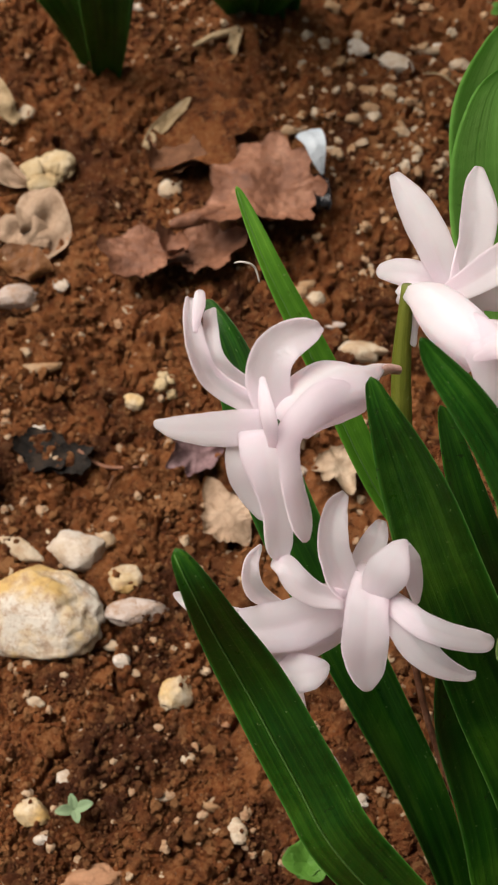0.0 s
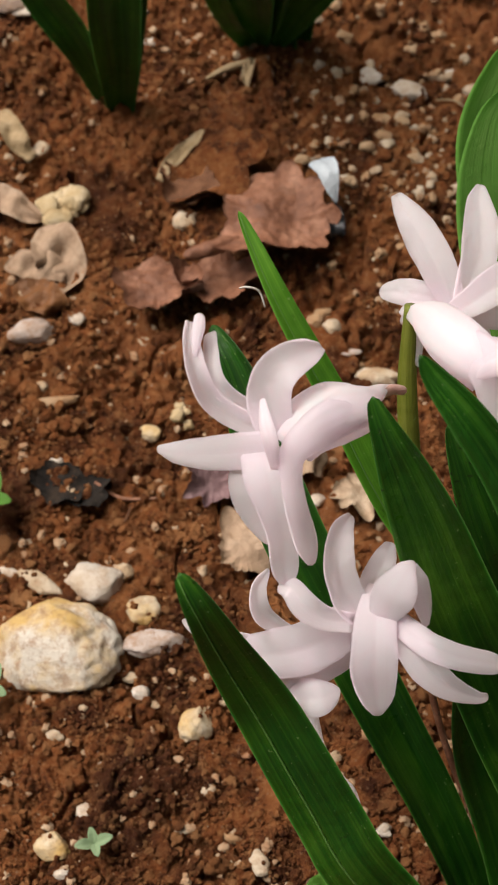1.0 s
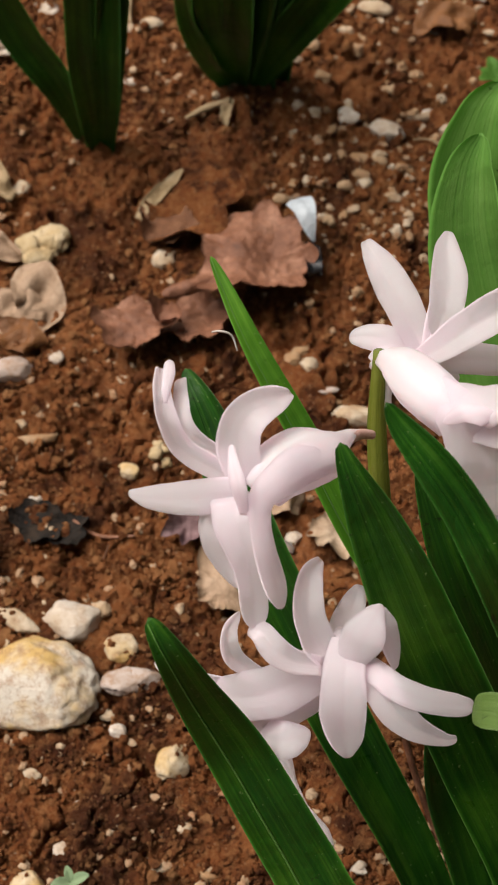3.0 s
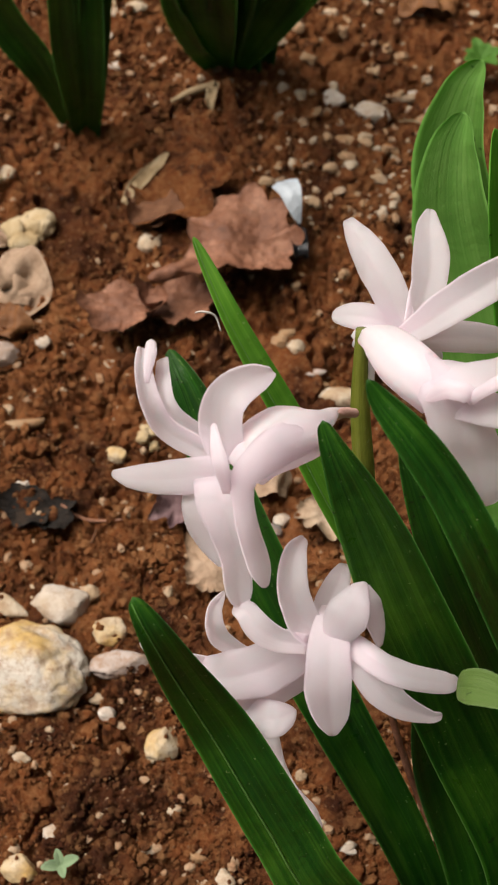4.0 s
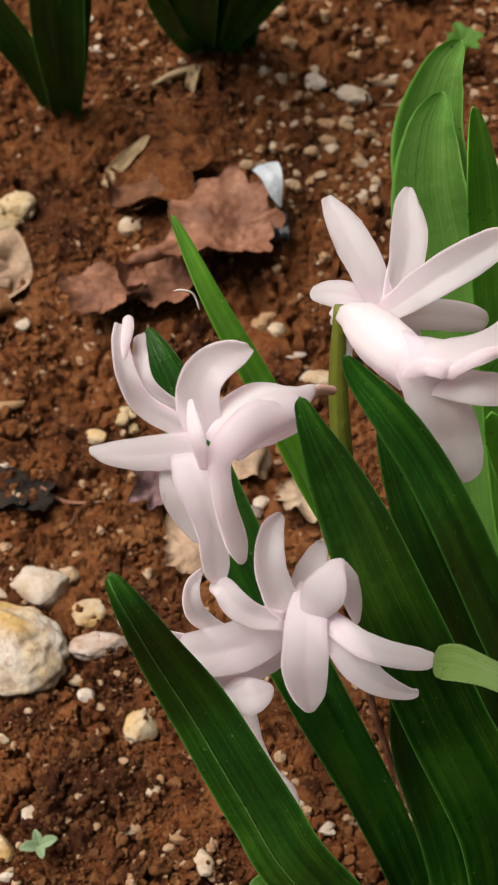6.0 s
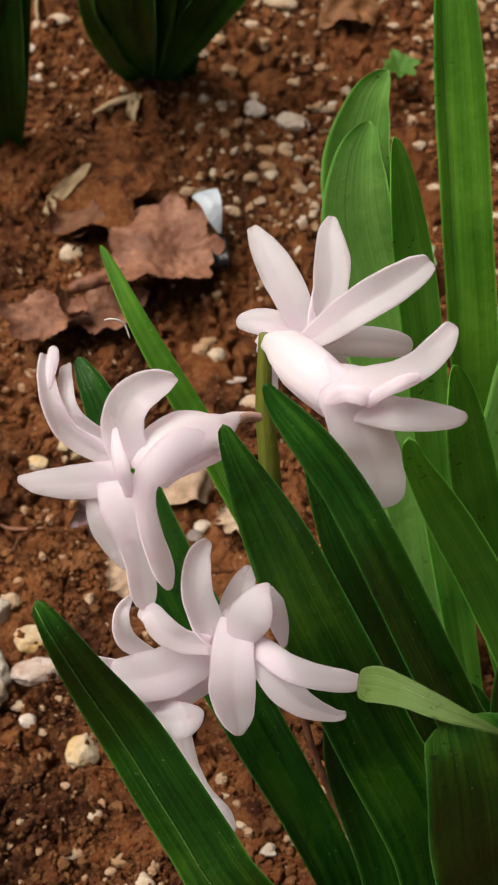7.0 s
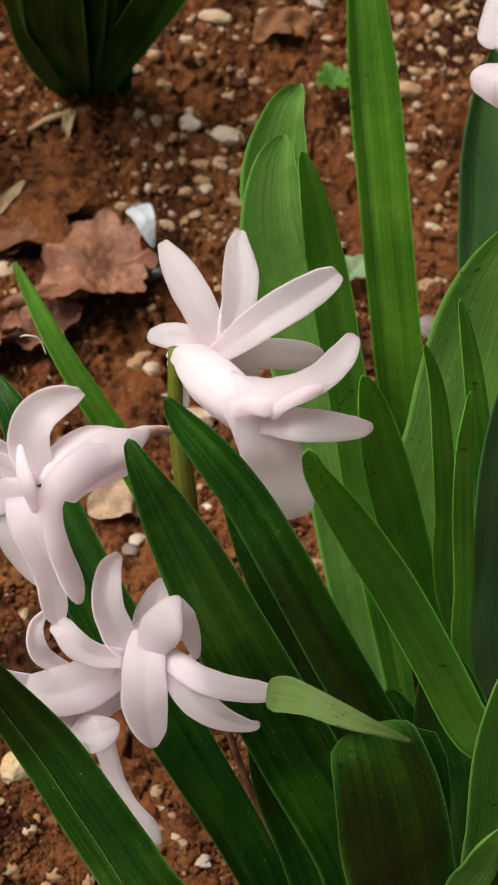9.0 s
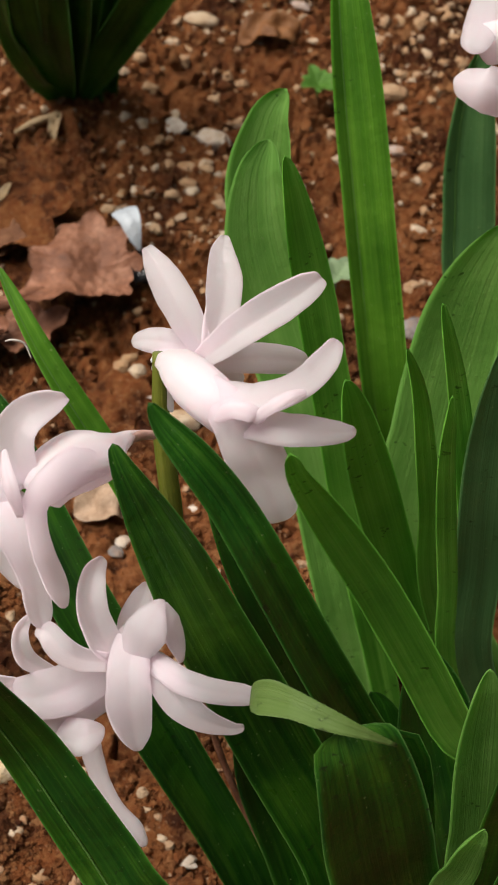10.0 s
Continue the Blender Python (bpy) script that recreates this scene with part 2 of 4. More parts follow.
def spline(pts, n):
    """n + 1 places along a smooth curve through the points, evenly spaced."""
    p = [Vector(q) for q in pts]
    p = [p[0] * 2 - p[1]] + p + [p[-1] * 2 - p[-2]]
    dense = []
    for k in range(1, len(p) - 2):
        a, b, c, d = p[k - 1 : k + 3]
        for s in np.linspace(0, 1, 16, endpoint=False):
            dense.append(0.5 * (2 * b + (c - a) * s + (2 * a - 5 * b + 4 * c - d) * s * s + (3 * b - a - 3 * c + d) * s**3))
    dense.append(p[-2])
    run = [0.0]
    for a, b in zip(dense, dense[1:]):
        run.append(run[-1] + (b - a).length)
    xyz = np.array([tuple(v) for v in dense])
    want = np.linspace(0, run[-1], n + 1)
    return [Vector(v) for v in np.stack([np.interp(want, run, xyz[:, k]) for k in range(3)], 1)], run[-1]


def leaf_shape(s, low=0.66, tip=0.27):
    """Strap leaf, s from the tip (0) to the base (1)."""
    w = math.sin(math.pi / 2 * min(1.0, s / tip)) ** 0.42
    return w * (1 - (1 - low) * max(0.0, (s - 0.55) / 0.45) ** 1.5)


def petal_shape(s, root=0.62, tip=0.46, full=0.62):
    """Petal, s from the tip (0) to the root (1)."""
    w = math.sin(math.pi / 2 * min(1.0, s / tip)) ** 0.58
    return w * (1 - (1 - root) * max(0.0, (s - full) / (1 - full)) ** 1.3)


def profile(pts):
    """The breadth along a blade from places that carry it as a fourth number; the tip closes in a rounded end."""
    line, length = spline([(p[0], p[1], p[2]) for p in pts], 96)
    end = max(0.004, 0.45 * pts[0][3] / length)
    marks = [min(range(97), key=lambda k: (line[k] - Vector(p[:3])).length) / 96 for p in pts]
    marks[0], marks[-1] = 0.0, 1.0
    fit, _ = spline([(a, p[3], 0.0) for a, p in zip(marks, pts)], 64)
    return lambda s: math.sqrt(1 - (1 - min(1.0, s / end + 0.004)) ** 2) * float(np.interp(s, [v.x for v in fit], [v.y for v in fit]))


CREST = []
FACE = (0.0, -0.5, 0.86)


def blade(name, pts, width, normal, shape, cup=0.15, fold=0.0, thick=0.08, n=30, m=10, twist=(0.0, 0.0), wave=0.0, hood=0.0, seed=0, crease=0.0, mouth=None):
    """A thin closed sheet along a curve from its tip to its root: cup rounds it, fold creases it along the middle,
    hood draws the tip together; mouth: centre, axis, radius and sector (degrees) of the tube end that the root
    grows from. normal: the way its upper face looks, or two of them, at tip and root."""
    if len(pts[0]) == 4:
        shape, width, pts = profile(pts), 1.0, [p[:3] for p in pts]
    fine, length = spline(pts, n * 6)
    steps = [round(6 * n * (i / n) ** 1.5) for i in range(n + 1)]
    line = [fine[k] for k in steps]
    CREST.clear()
    normals = [Vector(v) for v in (normal if isinstance(normal[0], (tuple, list)) else (normal, normal))]
    top, low, uv_top = [], [], []
    if mouth:
        centre, axis, round_r, funnel, sector = mouth
        ahead = (Vector(FACE) - axis * axis.dot(Vector(FACE))).normalized()
        across_ax = ahead.cross(axis)
        if sector is None:
            off = line[int(n * 0.5)] - centre
            sector = math.degrees(math.atan2(off.dot(ahead), off.dot(across_ax)))
        mid_out = across_ax * math.cos(radians(sector)) + ahead * math.sin(radians(sector))
        mid_way = ahead * math.cos(radians(sector)) - across_ax * math.sin(radians(sector))
    for i, c in enumerate(line):
        s = steps[i] / (6 * n)
        t = (fine[min(steps[i] + 5, 6 * n)] - fine[max(steps[i] - 5, 0)]).normalized()
        nn = normals[0].lerp(normals[1], s)
        side = t.cross(nn).normalized()
        up = side.cross(t).normalized()
        turn = Matrix.Rotation(radians(twist[0] + (twist[1] - twist[0]) * s), 3, t)
        side, up = turn @ side, turn @ up
        half = 0.5 * width * max(shape(s), 0.02)
        bend = (cup if not isinstance(cup, tuple) else cup[0] + (cup[1] - cup[0]) * s) + hood * (1 - min(1.0, s / 0.3)) ** 2
        row_top, row_low = [], []
        arc = bend * 2.2 * crease
        rise = half * (1 - math.cos(arc)) / (bend * 2.2) if abs(bend) > 1e-3 else 0.0
        CREST.append(c + side * half * crease + up * (0.5 * thick + rise - half * fold * 0.5))
        for j in range(m + 1):
            u = 2 * j / m - 1
            ripple = wave * half * noise.noise(Vector((s * 5.0 + seed, u * 1.2, seed * 1.7)))
            ang = bend * 2.2 * u
            across = half * (math.sin(ang) / (bend * 2.2) if abs(bend) > 1e-3 else u)
            lift = half * ((1 - math.cos(ang)) / (bend * 2.2) if abs(bend) > 1e-3 else 0.0) + half * fold * (abs(u - crease) - 0.5)
            rim = 1 + 0.035 * noise.noise(Vector((s * 9.0, seed * 3.1, 4.0 if u > 0 else 0.0)))
            place = c + side * across * rim + up * (lift + ripple)
            body = 0.5 * thick * math.sqrt(max(0.0, 1 - u * u)) * min(1.0, s / 0.05 + 0.15)
            a, b = place + up * body, place - up * body
            if mouth:
                w = min(1.0, max(0.0, (s - 0.5) / 0.5))
                w = w * w * (3 - 2 * w)
                arc = radians(sector + 40 * u * (1 if side.dot(mid_way) >= 0 else -1))
                out = across_ax * math.cos(arc) + ahead * math.sin(arc)
                deep = min(1.0, max(0.0, (s - 0.72) / 0.28)) ** 1.5 * funnel
                ring = centre + axis * ((1 - s) * length * 0.55 - 0.8 * round_r * deep) + out * round_r * (1 - 0.65 * deep)
                sign = (1 if up.dot(mid_out) >= 0 else -1) * 0.25
                a, b = a.lerp(ring + out * body * sign, w), b.lerp(ring - out * body * sign, w)
            row_top.append(a)
            row_low.append(b)
            uv_top.append((j / m, s * length))
        top.append(row_top)
        low.append(row_low)
    verts = [v for row in top for v in row] + [v for row in low for v in row]
    uvs = uv_top + uv_top
    half_count, w1 = (n + 1) * (m + 1), m + 1
    faces = []
    for i in range(n):
        for j in range(m):
            a = i * w1 + j
            faces.append((a, a + 1, a + w1 + 1, a + w1))
            b = a + half_count
            faces.append((b, b + w1, b + w1 + 1, b + 1))
    for j in range(m):
        faces.append((j, half_count + j, half_count + j + 1, j + 1))
        a = n * w1 + j
        faces.append((a, a + 1, half_count + a + 1, half_count + a))
    for i in range(n):
        a = i * w1
        faces.append((a, a + w1, half_count + a + w1, half_count + a))
        b = i * w1 + m
        faces.append((b, half_count + b, half_count + b + w1, b + w1))
    return mesh_of(name, verts, faces, uvs)


def tube(name, pts, radii, n=24, m=16, ribs=0.0, cap=True):
    """A round body along a curve, its radius given along the way."""
    line, length = spline(pts, n)
    verts, faces, uvs = [], [], []
    want = np.interp(np.linspace(0, 1, n + 1), np.linspace(0, 1, len(radii)), radii)
    side = Vector((0.31, 0.52, 0.79))
    for i, c in enumerate(line):
        t = (line[min(i + 1, n)] - line[max(i - 1, 0)]).normalized()
        side = (side - t * side.dot(t)).normalized()
        other = t.cross(side)
        for j in range(m):
            a = 2 * math.pi * j / m
            r = want[i] * (1 + ribs * math.cos(6 * a))
            verts.append(c + side * math.cos(a) * r + other * math.sin(a) * r)
            uvs.append((2 * abs(j / m - 0.5), i / n * length))
    for i in range(n):
        for j in range(m):
            k = (j + 1) % m
            faces.append((i * m + j, i * m + k, (i + 1) * m + k, (i + 1) * m + j))
    if cap:
        faces.append(tuple(reversed(range(m))))
        faces.append(tuple(n * m + j for j in range(m)))
    return mesh_of(name, verts, faces, uvs)


def height(x, y):
    """The bed's surface in cm over its mean level."""
    v = Vector((x, y, 0.0))
    h = 0.28 * noise.noise(v * 0.22) + 0.25 * noise.noise(v * 0.75 + Vector((3, 8, 1)))
    h += 0.17 * noise.noise(v * 2.1 + Vector((9, 1, 4))) + 0.09 * noise.noise(v * 4.6)
    crack = abs(noise.noise(v * 0.55 + Vector((5.2, 1.7, 0)) + 0.25 * noise.noise_vector(v * 1.6)))
    return h - 0.50 * max(0.0, 1 - crack / 0.030)


# ---------- the bed: one sheet of earth to the horizon ----------
def ground_sheet():
    def steps(lo, hi, d):
        core = list(np.arange(lo, hi + 1e-6, d))
        out, s = [], d
        while s < 40000:
            s *= 1.45
            out.append(s)
        run = np.cumsum(out)
        return np.array([lo - r for r in run[::-1]] + core + [hi + r for r in run])

    xs, ys = steps(-7.8, 12.0, 0.042), steps(-12.5, 17.5, 0.042)
    verts = []
    for y in ys:
        for x in xs:
            near = abs(x) < 60 and abs(y) < 60
            h = height(x, y) if near else 0.0
            if -8.0 < x < 12.2 and -12.7 < y < 17.7:
                v = Vector((x, y, 0))
                warp = v + 0.12 * noise.noise_vector(v * 3.0)
                loose = max(0.25, min(1.0, 0.65 + 1.1 * noise.noise(v * 0.5 + Vector((1, 6, 2)))))
                h += loose * (0.52 * (0.5 - noise.voronoi(warp * 1.7)[0][0]) + 0.34 * (0.5 - noise.voronoi(warp * 4.2)[0][0]) + 0.20 * (0.5 - noise.voronoi(warp * 10.0)[0][0]))
                h += loose * 0.10 * (0.5 - noise.voronoi(v * 19.0)[0][0]) + 0.045 * noise.noise(v * 17.0)
            verts.append((x, y, h))
    w = len(xs)
    faces = [(i * w + j, i * w + j + 1, (i + 1) * w + j + 1, (i + 1) * w + j) for i in range(len(ys) - 1) for j in range(w - 1)]
    me = mesh_of("ground", verts, faces)
    me.materials.append(SOIL)
    tagged(new("ground", me), "red-brown crumbly garden soil with cracks and grit", "soil", kind="structure")


ground_sheet()


def lump_shape(level, seed, rough=0.3, chips=0):
    """Verts and faces of a uneven lump of radius about 1."""
    bm = bmesh.new()
    bmesh.ops.create_icosphere(bm, subdivisions=level, radius=1.0)
    off = Vector((seed * 7.3, seed * 3.1, seed * 1.9))
    for v in bm.verts:
        d = v.co.normalized()
        v.co = d * (1 + rough * noise.noise(d * 1.1 + off) + 0.7 * rough * abs(noise.noise(d * 2.2 + off)) + (0.25 * rough * noise.noise(d * 6 + off) if level > 2 else 0))
    cut = random.Random(seed * 17 + 3)
    for _ in range(chips):
        way = Vector((cut.gauss(0, 1), cut.gauss(0, 1), cut.gauss(0, 1))).normalized()
        reach = cut.uniform(0.62, 0.92)
        for v in bm.verts:
            over = v.co.dot(way) - reach
            if over > 0:
                v.co -= way * over * 0.75
    bm.verts.ensure_lookup_table()
    verts = np.array([tuple(v.co) for v in bm.verts])
    faces = np.array([[v.index for v in f.verts] for f in bm.faces])
    bm.free()
    return verts, faces


def scatter(name, count, small, large, power, material, label, category, level, rng, sink, flat, rough, area):
    """Loose grains strewn over the bed, joined into one object."""
    shapes = [lump_shape(level, k + 1, rough) for k in range(7)]
    all_v, all_f, base = [], [], 0
    for _ in range(count):
        x, y = rng.uniform(area[0], area[1]), rng.uniform(area[2], area[3])
        r = small + (large - small) * rng.random() ** power
        clump = noise.noise(Vector((x * 0.45, y * 0.45, 7.7)))
        if rng.random() > 0.55 + clump * 0.9:
            continue
        verts, faces = shapes[rng.randrange(len(shapes))]
        m = np.array(Euler([rng.uniform(0, 6.3) for _ in range(3)]).to_matrix())
        v = (verts * [rng.uniform(0.7, 1.2), rng.uniform(0.7, 1.2), 1.0]) @ m.T * r
        v[:, 2] *= flat
        v += (x, y, height(x, y) + r * sink)
        all_v.append(v)
        all_f.append(faces + base)
        base += len(v)
    me = bpy.data.meshes.new(name)
    v, f = np.concatenate(all_v) * CM, np.concatenate(all_f)
    me.vertices.add(len(v))
    me.vertices.foreach_set("co", v.ravel())
    me.loops.add(f.size)
    me.loops.foreach_set("vertex_index", f.ravel().astype(np.int32))
    me.polygons.add(len(f))
    me.polygons.foreach_set("loop_start", np.arange(0, f.size, 3, dtype=np.int32))
    me.polygons.foreach_set("use_smooth", np.full(len(f), level > 2))
    me.update(calc_edges=True)
    me.materials.append(material)
    tagged(new(name, me), label, category, kind="stuff")


rng = random.Random(11)
BED = (-7.5, 12.0, -13.0, 19.0)
scatter("soil_clods", 1500, 0.07, 0.20, 2.0, CRUMB, "uneven red-brown clods of soil on the bed", "soil", 3, rng, 0.0, 0.9, 0.75, BED)
scatter("soil_crumbs", 19000, 0.03, 0.10, 1.6, CRUMB, "loose red-brown soil crumbs strewn over the bed", "soil", 2, rng, 0.5, 1.0, 0.7, BED)
scatter("fine_soil_crumbs", 115000, 0.012, 0.045, 1.1, CRUMB, "fine red-brown soil grains over the bed", "soil", 1, rng, 0.6, 1.0, 0.8, BED)
scatter("grit", 4600, 0.02, 0.11, 2.2, GRIT, "small pale limestone grit mixed into the soil", "gravel", 2, rng, 0.3, 0.8, 0.6, BED)
scatter("pale_gravel", 420, 0.04, 0.15, 1.8, CREAM, "small cream gravel lying on the soil behind the flowers", "gravel", 3, rng, 0.1, 0.8, 0.5, (0.5, 11.0, 3.0, 17.0))
scatter("gravel", 700, 0.04, 0.17, 1.8, TAN, "small tan gravel lying on the soil behind the flowers", "gravel", 3, rng, 0.15, 0.8, 0.6, (0.5, 11.0, 4.0, 17.0))


def pebble(x, y, w, h, d, material, turn=0.0, seed=1, level=4, rough=0.32, name="pebble", label="", sink=0.16, chips=6):
    """One stone half bedded in the soil: w across, h along, d thick."""
    words = {"cream_limestone": "small cream limestone pebble bedded in red-brown soil", "white_limestone": "small whitish limestone pebble on the soil",
             "ochre_limestone": "yellowish limestone pebble with ochre stains on the soil", "tan_stone": "small tan stone half buried in soil",
             "pinkish_stone": "dusty pinkish-grey flat pebble on the soil", "terracotta_stone": "rough terracotta-coloured stone on the soil",
             "grey_stone": "round dark grey pebble on the soil"}
    verts, faces = lump_shape(level, seed, rough * 0.75, chips)
    verts = verts * [w * 0.54, h * 0.54, d * 0.54]
    me = mesh_of(name, verts, [tuple(int(k) for k in f) for f in faces])
    me.materials.append(material)
    ob = new(name, me)
    ob.matrix_world = pose(x * CM, y * CM, (height(x, y) + d * sink) * CM, 0, 0, turn)
    return tagged(ob, label or words[material.name], "stone" if name == "stone" else "pebble", "pebbles in the bed")


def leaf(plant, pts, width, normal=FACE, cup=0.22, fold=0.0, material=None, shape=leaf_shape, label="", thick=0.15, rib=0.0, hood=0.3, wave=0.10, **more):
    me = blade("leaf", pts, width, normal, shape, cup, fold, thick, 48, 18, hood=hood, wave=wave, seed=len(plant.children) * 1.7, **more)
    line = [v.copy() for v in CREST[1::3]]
    ob = part("leaf", me, material or SHADEGREEN, plant, label)
    if rib:
        part("midrib", tube("midrib", line, [rib * 0.5, rib, rib, rib], 40, 8), RIB, ob, "pale raised midrib")
    return ob


def slim_root(s):
    return petal_shape(s, 0.3, 0.5, 0.45)


def blunt_petal(s):
    return petal_shape(s, 0.6, 0.36, 0.6)


def petal(flower, pts, width, normal=FACE, cup=0.2, fold=0.2, shape=petal_shape, label="", thick=0.04, hood=0.08, sector=None, joined=False, **more):
    if joined or sector is not None:
        more["mouth"] = (*MOUTHS[flower.name], sector)
    me = blade("petal", pts, width, normal, shape, cup, fold, thick, 28, 16, hood=hood, **more)
    return part("petal", me, PETAL, flower, label)


MOUTHS = {}


def floret(plant, pts, radii, label="", flare=0.0):
    """A floret's tube; its mouth is kept for the petals that grow from it."""
    ob = part("floret", tube("floret", pts, radii, 26, 24, 0.05), PETAL, plant, label)
    line = spline(pts, 26)[0]
    axis = (line[-1] - line[-4]).normalized()
    MOUTHS[ob.name] = (line[-1] + axis * 0.7 * flare, axis, flare or radii[-1], 1.0 if flare else 0.0)
    return ob


def stalk(name, plant, pts, radii, material=None, label=""):
    return part(name, tube(name, pts, radii, 26, 14), material or STALK, plant, label)


def bent_shape(s):
    return min(1.0, s / 0.16 + 0.06) ** 0.5 * (1 - 0.9 * s**1.6)


# ---------- the flowering hyacinth ----------
hyacinth = thing("hyacinth", 6.5, -13, 0, "pale pink flowering hyacinth with long green strap leaves", "hyacinth", "hyacinths in the bed")
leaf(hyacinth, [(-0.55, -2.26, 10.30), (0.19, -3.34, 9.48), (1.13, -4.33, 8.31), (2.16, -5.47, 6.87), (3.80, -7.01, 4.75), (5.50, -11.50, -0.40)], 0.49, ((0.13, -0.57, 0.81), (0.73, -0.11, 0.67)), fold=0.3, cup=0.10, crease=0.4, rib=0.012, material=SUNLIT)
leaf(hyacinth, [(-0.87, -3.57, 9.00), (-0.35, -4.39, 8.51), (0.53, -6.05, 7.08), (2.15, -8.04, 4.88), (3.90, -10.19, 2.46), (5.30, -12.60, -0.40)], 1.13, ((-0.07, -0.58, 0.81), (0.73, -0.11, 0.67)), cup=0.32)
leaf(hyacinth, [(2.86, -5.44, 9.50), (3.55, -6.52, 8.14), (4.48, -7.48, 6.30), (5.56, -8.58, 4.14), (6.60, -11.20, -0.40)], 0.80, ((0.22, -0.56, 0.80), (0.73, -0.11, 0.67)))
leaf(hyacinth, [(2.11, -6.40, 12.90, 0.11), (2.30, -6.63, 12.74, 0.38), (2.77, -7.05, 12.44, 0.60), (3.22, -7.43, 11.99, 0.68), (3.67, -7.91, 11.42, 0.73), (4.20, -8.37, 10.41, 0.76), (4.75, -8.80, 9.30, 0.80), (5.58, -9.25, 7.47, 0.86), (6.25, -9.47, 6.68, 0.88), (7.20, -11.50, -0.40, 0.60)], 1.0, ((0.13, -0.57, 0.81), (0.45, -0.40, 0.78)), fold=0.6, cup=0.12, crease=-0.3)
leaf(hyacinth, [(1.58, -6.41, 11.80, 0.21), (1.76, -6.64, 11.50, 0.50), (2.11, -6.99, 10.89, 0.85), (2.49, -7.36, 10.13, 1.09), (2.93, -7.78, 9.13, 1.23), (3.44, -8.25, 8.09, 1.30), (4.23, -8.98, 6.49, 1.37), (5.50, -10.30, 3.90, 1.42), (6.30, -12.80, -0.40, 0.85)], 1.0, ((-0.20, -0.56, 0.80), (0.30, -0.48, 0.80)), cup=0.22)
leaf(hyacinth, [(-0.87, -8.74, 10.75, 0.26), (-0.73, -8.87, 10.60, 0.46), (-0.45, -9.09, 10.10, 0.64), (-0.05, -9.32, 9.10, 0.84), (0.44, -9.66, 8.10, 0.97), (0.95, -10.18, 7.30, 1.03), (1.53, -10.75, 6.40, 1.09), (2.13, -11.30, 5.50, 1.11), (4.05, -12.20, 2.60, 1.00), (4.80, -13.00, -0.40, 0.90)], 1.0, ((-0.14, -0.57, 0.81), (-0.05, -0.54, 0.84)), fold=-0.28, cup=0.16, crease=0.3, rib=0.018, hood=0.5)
leaf(hyacinth, [(4.02, -7.20, 13.00, 0.25), (4.16, -7.20, 12.46, 0.44), (4.54, -7.19, 11.50, 0.60), (4.95, -7.24, 10.59, 0.69), (5.62, -7.40, 9.13, 0.76), (6.47, -7.79, 7.29, 0.80), (7.18, -8.21, 5.77, 0.82), (8.01, -8.69, 4.35, 0.70), (9.00, -11.00, -0.40, 0.60)], 1.0, (-0.10, -0.58, 0.81), material=LITGREEN, cup=0.26, hood=0.3)
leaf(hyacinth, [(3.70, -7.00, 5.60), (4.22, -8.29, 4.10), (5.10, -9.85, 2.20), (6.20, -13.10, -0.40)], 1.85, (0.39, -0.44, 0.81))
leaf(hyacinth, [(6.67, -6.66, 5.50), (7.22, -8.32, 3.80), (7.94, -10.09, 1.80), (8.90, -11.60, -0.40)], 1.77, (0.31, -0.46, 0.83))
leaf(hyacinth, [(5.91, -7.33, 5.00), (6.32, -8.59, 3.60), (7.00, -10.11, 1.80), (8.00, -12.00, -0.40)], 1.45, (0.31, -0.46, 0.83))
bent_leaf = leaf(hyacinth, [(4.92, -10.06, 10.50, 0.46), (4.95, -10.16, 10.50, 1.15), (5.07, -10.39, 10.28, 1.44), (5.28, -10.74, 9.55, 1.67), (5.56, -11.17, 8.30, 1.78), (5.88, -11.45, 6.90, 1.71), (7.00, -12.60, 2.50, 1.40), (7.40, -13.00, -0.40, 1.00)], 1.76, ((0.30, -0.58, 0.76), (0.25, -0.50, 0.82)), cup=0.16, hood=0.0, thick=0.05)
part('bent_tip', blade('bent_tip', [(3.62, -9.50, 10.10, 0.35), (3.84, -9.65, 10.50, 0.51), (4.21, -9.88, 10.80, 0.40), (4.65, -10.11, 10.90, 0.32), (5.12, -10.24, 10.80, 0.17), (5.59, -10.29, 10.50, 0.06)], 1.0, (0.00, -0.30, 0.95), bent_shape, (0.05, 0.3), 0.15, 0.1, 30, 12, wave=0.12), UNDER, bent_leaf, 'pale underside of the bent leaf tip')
leaf(hyacinth, [(5.67, -10.55, 9.00), (5.91, -10.67, 8.06), (6.32, -11.00, 6.26), (6.76, -11.49, 4.23), (8.00, -12.80, -0.40)], 0.37, material=LITGREEN, cup=0.3)
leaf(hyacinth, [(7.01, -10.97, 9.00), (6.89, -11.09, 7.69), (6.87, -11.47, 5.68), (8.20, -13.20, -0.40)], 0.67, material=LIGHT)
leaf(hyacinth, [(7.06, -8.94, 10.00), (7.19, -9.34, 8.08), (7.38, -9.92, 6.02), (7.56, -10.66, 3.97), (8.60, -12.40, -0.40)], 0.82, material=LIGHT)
# three unseen leaves past the view's edge, added to shade the leaf bases
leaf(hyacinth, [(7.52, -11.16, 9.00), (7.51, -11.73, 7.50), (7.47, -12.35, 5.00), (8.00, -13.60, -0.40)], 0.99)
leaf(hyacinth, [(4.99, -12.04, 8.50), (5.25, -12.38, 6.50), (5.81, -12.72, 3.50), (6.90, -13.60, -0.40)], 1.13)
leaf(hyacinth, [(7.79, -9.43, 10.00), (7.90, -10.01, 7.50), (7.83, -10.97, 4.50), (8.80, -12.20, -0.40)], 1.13)

